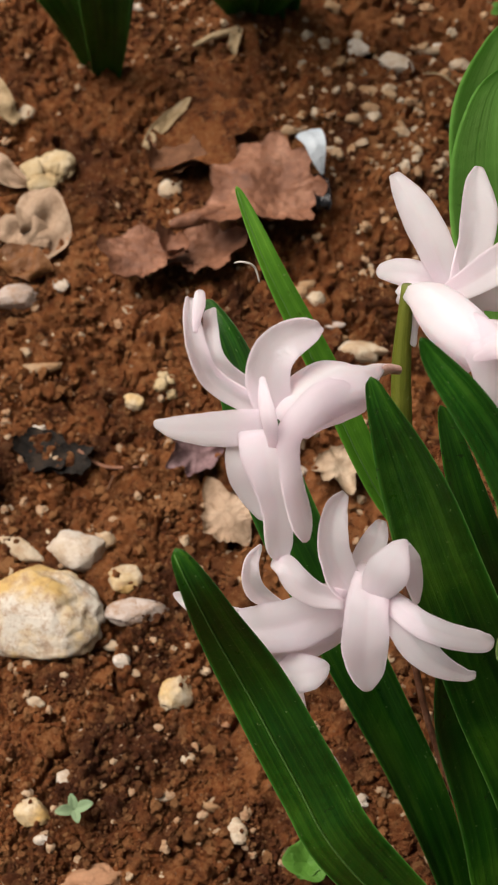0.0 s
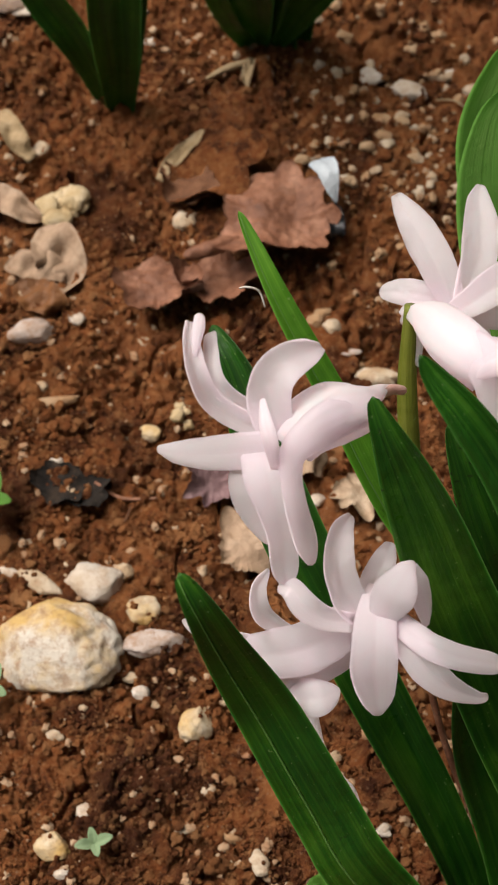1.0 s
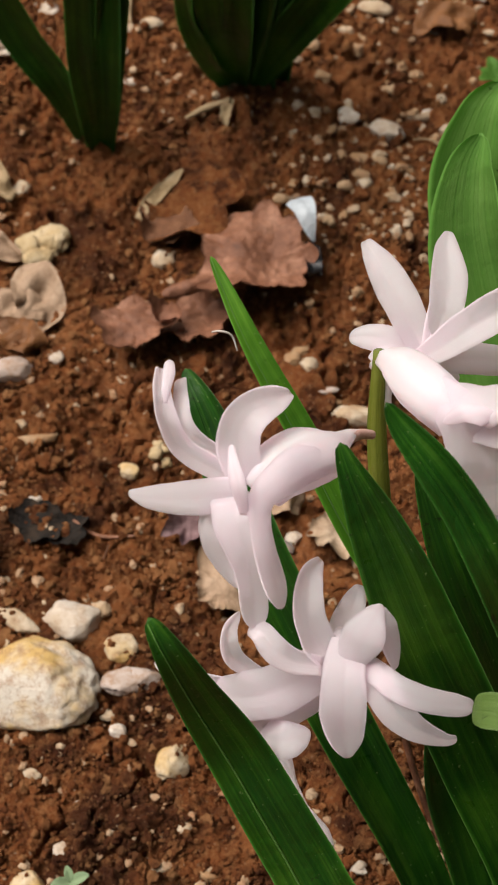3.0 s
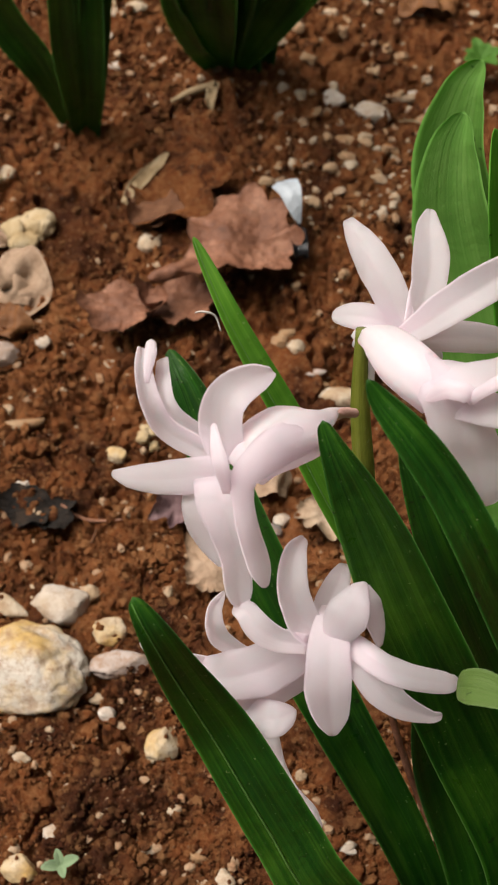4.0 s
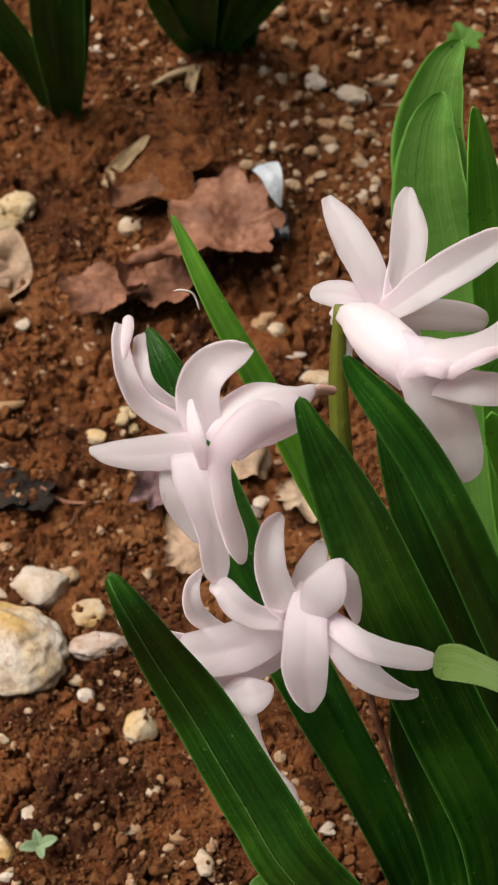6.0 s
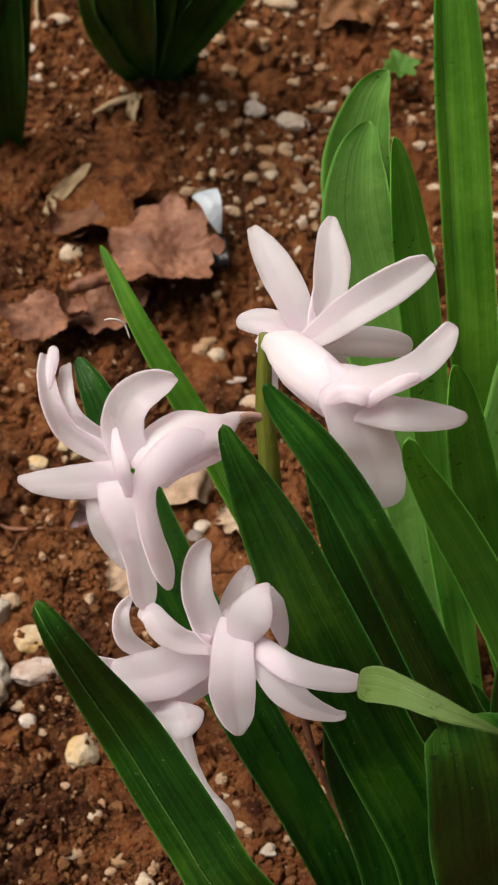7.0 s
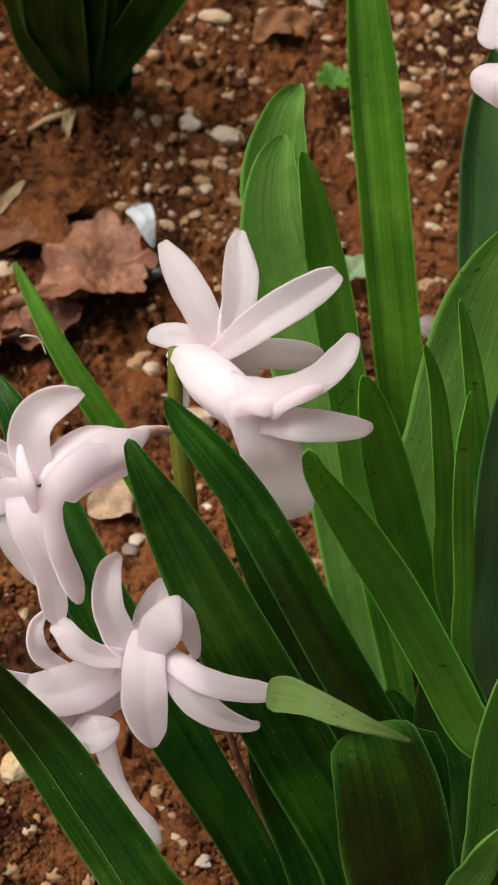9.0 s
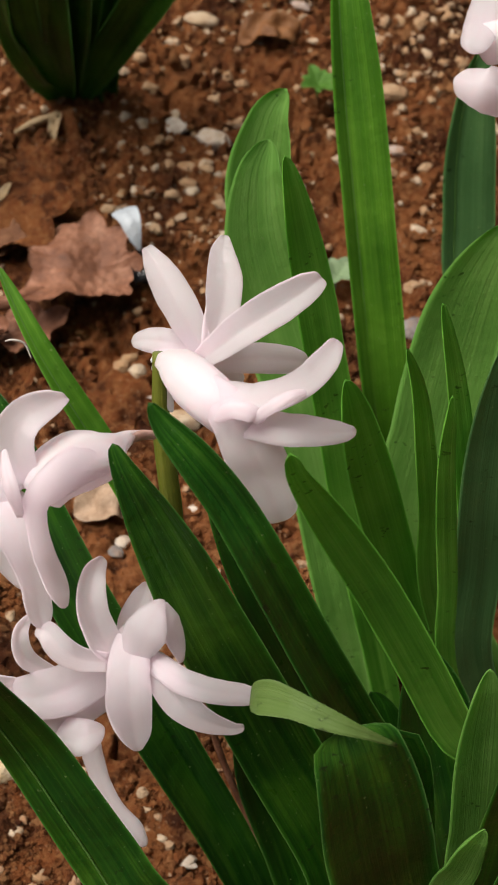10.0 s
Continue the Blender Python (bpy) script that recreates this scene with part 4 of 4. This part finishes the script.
# ---------- stones ----------
pebble(-4.05, -5.79, 2.62, 1.84, 1.29, BIG, 172, 1, level=5, rough=0.26, chips=9, name="stone", label="large rounded yellowish limestone with ochre stains")
pebble(-3.37, -4.30, 1.27, 0.82, 0.65, WHITE, -1, 2)
pebble(-2.85, -3.92, 0.50, 0.39, 0.31, CREAM, -14, 3)
pebble(-2.28, -4.80, 0.61, 0.63, 0.38, OCHRE, 23, 4)
pebble(-2.00, -5.55, 1.05, 0.57, 0.40, PINK, 18, 5, rough=0.5, sink=0.05, chips=9)
pebble(-1.04, -7.14, 0.62, 0.78, 0.50, OCHRE, -3, 6, rough=0.5)
pebble(-3.52, -9.81, 0.67, 0.51, 0.41, OCHRE, -16, 7)
pebble(0.44, -9.83, 0.34, 0.48, 0.22, CREAM, 21, 8)
pebble(-0.16, -9.33, 0.45, 0.26, 0.21, TAN, 8, 9)
pebble(-3.01, -9.11, 0.26, 0.37, 0.17, WHITE, -5, 10)
pebble(-2.15, -6.63, 0.36, 0.27, 0.21, WHITE, -18, 11)
pebble(-0.69, -8.54, 0.22, 0.17, 0.14, CREAM, 19, 12)
pebble(-1.06, -9.31, 0.30, 0.16, 0.12, CREAM, 6, 13)
pebble(-3.76, -7.66, 0.33, 0.21, 0.17, CREAM, -7, 14)
pebble(0.01, -7.64, 0.27, 0.16, 0.13, TERRA, -20, 15)
pebble(2.77, -8.94, 0.28, 0.22, 0.18, WHITE, 17, 16)
pebble(-3.27, -10.33, 0.29, 0.20, 0.16, WHITE, 4, 17)
pebble(-2.59, -0.49, 0.47, 0.37, 0.30, OCHRE, -9, 18)
pebble(-5.16, 0.41, 0.35, 0.26, 0.21, CREAM, -22, 19)
pebble(-4.91, 0.03, 1.15, 0.30, 0.24, TAN, 15, 20)
pebble(-4.62, -1.41, 0.39, 0.23, 0.19, WHITE, 2, 21)
pebble(-2.95, 1.86, 0.38, 0.24, 0.19, CREAM, -11, 22)
pebble(-4.57, 2.23, 0.39, 0.31, 0.24, WHITE, -24, 23)
pebble(-5.52, 1.63, 0.95, 0.55, 0.44, PINK, 13, 24)
pebble(1.24, 2.39, 0.41, 0.33, 0.26, CREAM, 0, 25)
pebble(0.86, 2.59, 0.36, 0.34, 0.23, TAN, -13, 26)
pebble(1.01, 2.92, 0.39, 0.27, 0.21, TAN, 24, 27)
pebble(1.71, 1.81, 0.41, 0.16, 0.13, PINK, 11, 28)
pebble(2.37, 1.26, 1.01, 0.38, 0.30, CREAM, -2, 29)
pebble(2.85, 9.77, 0.85, 0.53, 0.42, WHITE, -15, 30)
pebble(3.73, 10.33, 0.74, 0.32, 0.25, CREAM, 22, 31)
pebble(1.92, 10.11, 0.62, 0.32, 0.25, WHITE, 9, 32)
pebble(4.47, 9.90, 0.51, 0.34, 0.27, CREAM, -4, 33)
pebble(2.25, 8.75, 0.50, 0.33, 0.26, TAN, -17, 34)
pebble(2.34, 7.95, 0.41, 0.31, 0.24, CREAM, 20, 35)
pebble(1.87, 7.78, 0.41, 0.26, 0.21, TAN, 7, 36)
pebble(3.07, 7.68, 0.41, 0.28, 0.23, CREAM, -6, 37)
pebble(2.67, 8.60, 0.36, 0.24, 0.19, TAN, -19, 38)
pebble(2.10, 7.13, 0.33, 0.22, 0.17, CREAM, 18, 39)
pebble(-2.39, 5.16, 0.51, 0.52, 0.32, CREAM, 5, 40)
pebble(-3.12, 9.81, 0.31, 0.18, 0.14, CREAM, -8, 41)
pebble(-6.06, 7.10, 0.39, 0.43, 0.24, CREAM, -21, 42)
pebble(-3.79, 10.80, 0.35, 0.21, 0.16, WHITE, 16, 43)
pebble(0.31, 7.17, 0.38, 0.24, 0.19, TAN, 3, 44)
pebble(-5.23, -4.16, 0.40, 0.21, 0.16, WHITE, -10, 45)
pebble(-4.55, -4.34, 0.94, 0.37, 0.30, CREAM, -23, 46)
pebble(-3.10, -0.41, 0.25, 0.18, 0.14, CREAM, 14, 47)
pebble(-7.42, 11.79, 1.39, 0.70, 0.55, PINK, 1, 48)
pebble(-2.44, -6.23, 0.39, 0.24, 0.19, CREAM, -12, 49)
pebble(0.98, -2.25, 0.36, 0.25, 0.20, GREY, -25, 50)
pebble(1.91, 1.60, 0.28, 0.16, 0.13, TAN, 12, 51)
pebble(0.58, -7.13, 0.22, 0.14, 0.11, CREAM, -1, 52)
pebble(2.21, -8.48, 0.26, 0.16, 0.12, CREAM, -14, 53)
pebble(-2.78, -8.20, 0.18, 0.12, 0.10, WHITE, 23, 54)
pebble(-4.95, -3.19, 0.24, 0.15, 0.12, CREAM, 10, 55)
pebble(2.41, 13.91, 0.89, 0.39, 0.31, CREAM, -3, 56)
pebble(1.92, 10.24, 0.61, 0.31, 0.25, WHITE, -16, 57)
pebble(3.75, 10.38, 0.65, 0.28, 0.22, WHITE, 21, 58)
pebble(7.45, 11.23, 0.77, 0.54, 0.43, TAN, 8, 59)
pebble(7.61, 9.52, 0.76, 0.28, 0.22, PINK, -5, 60)
pebble(8.00, 6.93, 0.45, 0.25, 0.20, CREAM, -18, 61)
pebble(7.86, 5.27, 0.52, 0.31, 0.24, TAN, 19, 62)
pebble(7.87, 4.01, 0.70, 0.59, 0.44, GREY, 6, 63)
pebble(6.07, 9.04, 0.35, 0.25, 0.20, CREAM, -7, 64)
pebble(2.27, 8.14, 0.43, 0.27, 0.22, TAN, -20, 65)
pebble(2.69, 8.72, 0.37, 0.27, 0.22, CREAM, 17, 66)
pebble(6.22, -4.48, 0.26, 0.54, 0.17, WHITE, 4, 67)
pebble(2.28, 1.13, 0.80, 0.43, 0.34, CREAM, -9, 68)
pebble(2.67, -1.21, 0.28, 0.30, 0.17, WHITE, -22, 69)
pebble(1.14, -1.96, 0.37, 0.26, 0.20, WHITE, 15, 70)
pebble(6.48, 7.86, 0.37, 0.23, 0.18, CREAM, 2, 71)
pebble(8.59, 13.11, 0.46, 0.29, 0.23, CREAM, -11, 72)
pebble(5.10, 14.64, 0.62, 0.32, 0.25, PINK, -24, 73)
pebble(1.60, 12.99, 0.33, 0.22, 0.17, CREAM, 13, 74)
pebble(5.55, 13.38, 0.40, 0.24, 0.19, CREAM, 0, 75)
pebble(0.45, 11.92, 0.36, 0.21, 0.17, CREAM, -13, 76)
pebble(8.31, 8.95, 0.38, 0.23, 0.18, TAN, 24, 77)
pebble(7.20, 12.42, 0.36, 0.22, 0.17, CREAM, 11, 78)
pebble(2.06, -9.35, 0.29, 0.18, 0.14, CREAM, -2, 79)
pebble(2.77, -9.00, 0.33, 0.21, 0.17, WHITE, -15, 80)
pebble(-0.65, -8.52, 0.27, 0.18, 0.14, CREAM, 22, 81)
pebble(-2.20, -11.02, 1.07, 0.59, 0.47, TERRA, 9, 82, rough=0.45, name="stone")
pebble(-6.31, 13.07, 1.23, 1.00, 0.64, WHITE, -30, 91)
pebble(-7.03, 11.79, 0.91, 0.86, 0.55, WHITE, 20, 92)
pebble(-3.45, 12.93, 0.57, 0.34, 0.22, CREAM, 12, 93)
pebble(-4.00, 12.64, 0.26, 0.37, 0.18, CREAM, 0, 94)
pebble(-4.07, 11.89, 0.22, 0.23, 0.15, WHITE, 0, 95)
pebble(-3.78, 10.77, 0.29, 0.19, 0.12, WHITE, 0, 96)
pebble(-3.11, 9.82, 0.18, 0.20, 0.13, CREAM, 0, 97)

# ---------- litter and seedlings on the soil ----------
def laid(pts):
    """Places over the soil: x, y and the height above it."""
    return [(x, y, height(x, y) + z) for x, y, z in pts]


def dry_leaf(pts, width, material, label, normal=(0.0, -0.1, 1.0), cup=0.2, name="dry_leaf", shape=petal_shape, wave=0.5, seed=1, **more):
    me = blade(name, laid(pts), width, normal, shape, cup, 0.0, 0.035, 30, 14, wave=wave, seed=seed, **more)
    me.materials.append(material)
    return tagged(new(name, me), label, "dry leaf", "fallen leaves on the soil")


def leaf_piece(parent, x, y, z, size, turn, tilt, lean, lobes, curl, material, seed):
    """One lobe or torn piece of a curled dead leaf; lobes: the way, reach and breadth of each lobe, in degrees and shares of its size."""
    rings, spokes = 18, 160
    top = []
    for i in range(rings + 1):
        for j in range(spokes):
            a = 360.0 * j / spokes
            d = Vector((math.cos(radians(a)), math.sin(radians(a)), 0))
            edge = 0.66
            for way, reach, broad in lobes:
                off = abs((a - way + 180) % 360 - 180) / broad
                edge = max(edge, reach * (1 - 0.65 * off**1.2) if off < 1 else 0)
            edge += 0.09 * noise.noise(d * 2.4 + Vector((seed, 0, 0))) + 0.05 * noise.noise(d * 9 + Vector((0, seed, 0)))
            r = i / rings
            px, py = size * edge * r * d.x, size * edge * r * d.y
            v = Vector((px, py, seed * 2.0))
            h = curl * (0.55 * noise.noise(v * 0.55 + Vector((4, 0, 0))) + 0.30 * noise.noise(v * 1.1) + 0.10 * abs(noise.noise(v * 2.0)) + 0.05 * noise.noise(v * 5.0))
            h += curl * r**4 * (0.25 + 0.7 * noise.noise(d * 1.2 + Vector((seed, 4, 0)))) * (1.0 if d.y < 0.3 else 0.4)
            top.append((px, py, h))
    m = pose(x, y, height(x, y) + z, tilt, lean, turn)
    verts = [m @ Vector(v) for v in top]
    verts += [v - (m.to_3x3() @ Vector((0, 0, 0.03))) for v in verts]
    count, faces = len(top), []
    for i in range(rings):
        for j in range(spokes):
            k = (j + 1) % spokes
            quad = (i * spokes + j, i * spokes + k, (i + 1) * spokes + k, (i + 1) * spokes + j)
            faces.append(tuple(reversed(quad)))
            faces.append(tuple(count + q for q in quad))
    for j in range(spokes):
        k = (j + 1) % spokes
        a, b = rings * spokes + j, rings * spokes + k
        faces.append((a, b, count + b, count + a))
    return part("leaf_lobe", mesh_of("leaf_lobe", verts, faces), material, parent)


def twig(pts, radii, material, label, name="twig", category="twig", group=""):
    me = tube(name, laid(pts), radii, 30, 10)
    me.materials.append(material)
    return tagged(new(name, me), label, category, group)


def clump(x, y, size, nuggets, label, seed):
    """A dry lumpy clump of several nuggets."""
    r = random.Random(seed)
    ob = thing("dry_clump", x, y, height(x, y), label, "plant debris")
    for k in range(nuggets):
        v, f = lump_shape(3, seed + k, 0.5)
        s = size * r.uniform(0.11, 0.22)
        a, far = r.uniform(0, 6.3), size * r.uniform(0.05, 0.42)
        c = np.array((x + far * math.cos(a), y + far * math.sin(a), 0.0))
        c[2] = height(c[0], c[1]) + s * 0.5
        part("nugget", mesh_of("nugget", [tuple(q) for q in v * [s, s, s * 0.75] + c], [tuple(int(q) for q in tri) for tri in f]), GOLD, ob)
    return ob


def ovate(s):
    return max(0.08, math.sin(math.pi * min(1.0, s * 0.92 + 0.04)) ** 0.8)


def seedling(x, y, size, leaves, material, label, turn=0.0, tall=0.5, plump=0.55):
    base = height(x, y)
    ob = thing("seedling", x, y, base, label, "seedling", "seedlings in the soil")
    part("stem", tube("stem", [(x, y, base - 0.1), (x, y, base + tall * 0.6), (x, y, base + tall)], [0.04, 0.035, 0.03], 8, 8), material, ob)
    for k in range(leaves):
        a = radians(turn) + 2 * math.pi * k / leaves + 0.25 * math.sin(3.1 * k)
        long = size * (1.0 if k % 2 == 0 else 0.8) * 0.5
        d = Vector((math.cos(a), math.sin(a), 0))
        c = Vector((x, y, base + tall))
        pts = [c + d * long + Vector((0, 0, 0.5 * long)), c + d * long * 0.6 + Vector((0, 0, 0.42 * long)), c + d * long * 0.15 + Vector((0, 0, 0.05)), c]
        part("leaf", blade("leaf", pts, long * plump * 1.25, (0, 0, 1), ovate, 0.2, 0.3, 0.05, 14, 8), material, ob)
    return ob


maple = thing('dead_leaf', -1.00, 4.60, 0, 'large curled brown maple leaf lying on the soil', 'dead leaf', 'fallen leaves on the soil')
leaf_piece(maple, -0.25, 4.84, 0.90, 1.50, 0, -3, 2, [(5, 1.0, 45), (42, 1.05, 40), (78, 1.05, 45), (112, 1.05, 45), (160, 0.85, 70), (-132, 1.15, 60), (-80, 0.92, 60), (-28, 0.95, 55)], 0.9, BROWNLEAF, 3)
leaf_piece(maple, -1.37, 3.41, 0.95, 1.05, 0, -4, -6, [(-60, 0.9, 70), (20, 1.0, 70), (110, 0.7, 70), (-165, 1.0, 60), (-110, 0.85, 60)], 0.9, BROWNLEAF, 12)
leaf_piece(maple, -2.78, 2.90, 0.85, 1.08, 10, -5, -5, [(0, 1.0, 60), (60, 0.6, 60), (180, 0.95, 60), (-140, 0.9, 60), (-70, 0.7, 60)], 0.8, BROWNLEAF, 7)
leaf_piece(maple, -2.15, 3.16, 0.85, 0.52, -25, -4, 8, [(0, 0.9, 70), (180, 0.9, 70)], 0.8, BROWNLEAF, 9)
part('rolled_edge', blade('rolled_edge', [(-2.23, 3.49, 1.05, 0.28), (-1.99, 3.53, 1.15, 0.46), (-1.61, 3.67, 1.20, 0.52), (-1.23, 3.93, 1.10, 0.44), (-1.00, 4.14, 0.95, 0.26)], 1.0, (-0.1, -0.5, 0.86), petal_shape, -0.62, 0.0, 0.03, 24, 14, wave=0.2, seed=4), BROWNLEAF, maple)
muddy = thing('dead_leaf', -1.68, 6.97, 0, 'soil-covered brown leaf half buried in the bed', 'dead leaf', 'fallen leaves on the soil')
leaf_piece(muddy, -1.86, 6.56, 0.40, 1.50, 20, -3, -4, [(0, 0.95, 70), (60, 0.9, 70), (140, 0.85, 70), (-145, 0.95, 70), (-75, 1.0, 70)], 0.7, SOIL, 5)
leaf_piece(muddy, -2.30, 6.00, 0.32, 0.85, -15, -4, -6, [(0, 0.9, 70), (80, 0.8, 70), (170, 0.95, 70), (-130, 0.9, 60), (-60, 0.85, 60)], 0.8, MUDLEAF, 15)
dry_leaf([(-2.13, 7.73, 0.50), (-2.52, 7.11, 0.45), (-2.87, 6.55, 0.35), (-3.07, 6.19, 0.20)], 0.40, STRAW, 'curled straw-coloured dry blade on a dead leaf', cup=0.4, seed=2)
dry_leaf([(-5.70, 4.59, 0.40), (-5.29, 4.01, 0.45), (-5.09, 3.45, 0.35), (-5.36, 2.90, 0.20)], 1.26, PALELEAF, 'pale beige dry leaf curled on the soil', cup=0.3, seed=3)
dry_leaf([(-6.40, 3.39, 0.30), (-5.87, 3.48, 0.40), (-5.36, 3.47, 0.30), (-4.97, 3.41, 0.20)], 0.79, PALELEAF, 'pale beige dry leaf folded on the soil', seed=13)
dry_leaf([(-6.09, 2.96, 0.15), (-5.57, 2.66, 0.30), (-5.15, 2.41, 0.25), (-5.07, 2.37, 0.10)], 0.93, ORANGELEAF, 'rust-brown dry leaf under a paler one', cup=0.3, seed=4)
dry_leaf([(-5.75, 4.99, 0.15), (-6.18, 5.09, 0.35), (-6.76, 5.38, 0.35), (-7.36, 5.62, 0.20)], 0.77, PALELEAF, 'narrow light-brown dry leaf on the soil', cup=0.3, seed=5)
dry_leaf([(-7.21, 8.01, 0.30), (-6.85, 7.37, 0.45), (-6.51, 6.91, 0.40), (-6.24, 6.75, 0.20)], 0.69, STRAW, 'straw-coloured rolled leaf on the soil', cup=0.5, seed=6)
dry_leaf([(3.49, 13.08, 0.10), (4.01, 13.32, 0.40), (4.61, 13.46, 0.40), (5.01, 13.36, 0.10)], 0.99, ORANGELEAF, 'rust-brown fallen leaf arched on the soil', cup=0.35, seed=7)
scrap = thing('dry_leaf', -0.34, -3.34, 0, 'ragged thin pale dry leaf on the soil', 'dry leaf', 'fallen leaves on the soil')
leaf_piece(scrap, -0.34, -3.34, 0.35, 0.82, 0, 4, 6, [(120, 1.25, 35), (30, 0.7, 60), (-40, 0.85, 60), (-100, 0.8, 60), (-170, 0.6, 60)], 0.9, PALELEAF, 31)
curl = thing('dry_leaf', 1.99, -1.97, 0, 'cream dry leaf curled among the hyacinth leaves', 'dry leaf', 'fallen leaves on the soil')
leaf_piece(curl, 1.99, -1.94, 0.45, 0.71, -10, 6, -8, [(0, 0.9, 60), (80, 0.8, 60), (-60, 1.0, 50), (-170, 0.9, 60)], 1.1, CREAMLEAF, 36)
withered = thing('withered_petal', -1.14, -1.79, 0, 'withered ragged mauve petal on the soil', 'petal', 'fallen leaves on the soil')
leaf_piece(withered, -1.14, -1.79, 0.4, 0.77, 10, 5, 6, [(0, 0.8, 50), (70, 0.7, 60), (160, 0.8, 40), (-150, 1.05, 28), (-110, 0.9, 26), (-60, 0.7, 50)], 1.0, MAUVE, 18)
rotten = thing('dry_leaf', -4.15, -2.05, 0, 'rotten black leaf crumbling into the soil', 'dry leaf', 'fallen leaves on the soil')
leaf_piece(rotten, -4.35, -2.00, 0.16, 0.85, 5, -4, 4, [(0, 0.85, 70), (60, 0.7, 60), (120, 0.8, 60), (175, 0.85, 70), (-120, 0.75, 60), (-60, 0.8, 60)], 0.5, DARKLEAF, 61)
leaf_piece(rotten, -3.80, -2.22, 0.14, 0.62, 25, 3, -4, [(10, 0.95, 60), (90, 0.7, 60), (180, 0.85, 60), (-100, 0.75, 60), (-40, 0.8, 60)], 0.5, DARKLEAF, 67)
dry_leaf([(0.01, -1.38, 0.30), (0.38, -1.28, 0.40), (0.87, -1.20, 0.40), (1.24, -1.22, 0.20)], 0.86, PALELEAF, 'tan dry leaf on the soil behind the flower', cup=0.2, seed=11)
dry_leaf([(0.69, 6.47, 1.00), (0.90, 6.04, 1.05), (1.05, 5.68, 0.95), (1.18, 5.48, 0.70)], 0.69, FLAKE, 'small white papery flake on the soil', cup=0.1, wave=0.15, shape=bent_shape, seed=12, name='white_flake')
dry_leaf([(1.08, 5.66, 0.45), (1.15, 5.17, 0.60), (1.21, 4.80, 0.55), (1.24, 4.69, 0.25)], 0.50, BLACK, 'shiny black wet scrap on the soil', cup=0.5, seed=14, name='black_scrap')
twig([(-2.24, 9.64, 0.15), (-1.77, 9.91, 0.25), (-1.14, 10.10, 0.30)], [0.05, 0.10, 0.09], STRAW, 'short dry straw stalk on the soil')
dry_leaf([(-1.18, 9.34, 0.10), (-1.24, 9.54, 0.25), (-1.20, 9.91, 0.30), (-1.12, 10.16, 0.30)], 0.32, STRAW, 'pale chip of dry husk beside a stalk', cup=0.4, seed=15)
twig([(-3.65, -1.95, 0.15), (-3.06, -2.27, 0.20), (-2.28, -2.25, 0.15)], [0.03, 0.045, 0.02], BROWNLEAF, 'thin brown twig on the soil')
twig([(-2.78, -2.12, 0.10), (-2.86, -2.48, 0.12), (-2.93, -2.75, 0.10)], [0.03, 0.025, 0.02], MUDLEAF, 'thin brown twig stub on the soil')
twig([(-4.07, 13.86, 0.20), (-4.05, 13.21, 0.25), (-3.99, 12.80, 0.15)], [0.05, 0.06, 0.04], STRAW, 'pale dry straw stub between two plants')
twig([(3.55, 9.59, 0.10), (3.97, 9.30, 0.15), (4.39, 9.05, 0.10)], [0.02, 0.025, 0.02], STRAW, 'thin pale straw on the soil')
clump(-5.36, 5.43, 1.32, 14, 'lumpy pale yellow dry plant clump on the soil', 21)
clump(-1.86, 0.01, 0.69, 4, 'small golden-yellow dry clump on the soil', 41)
seedling(-2.69, -9.80, 0.74, 4, SEED, 'tiny pale green four-leaved seedling', 20, plump=0.5)
seedling(1.77, -10.39, 0.95, 6, FRESH, 'small bright green seedling in the soil', 70, plump=1.05)
seedling(-5.76, -2.78, 1.26, 4, FRESH, 'small green weed seedling by a stone', 80)
seedling(-5.15, -6.93, 1.06, 4, SEED, 'small pale green seedling beside a large stone', 70)
seedling(5.52, 11.04, 1.06, 7, FRESH, 'bright green weed seedling behind the hyacinth', 10, plump=0.55)
seedling(5.93, 5.28, 0.99, 5, SEED, 'grey-green weed seedling behind the hyacinth', 40, plump=0.7)
seedling(-7.81, 10.48, 0.66, 3, SEED, 'tiny green seedling in the back of the bed', 40)
part('fibre', tube('fibre', [(-0.48, -2.96, 9.20), (-0.35, -3.00, 9.30), (-0.16, -3.00, 9.20), (-0.05, -3.16, 9.00)], [0.015, 0.02, 0.02, 0.015], 16, 6), FIBRE, hyacinth, 'pale torn fibre')
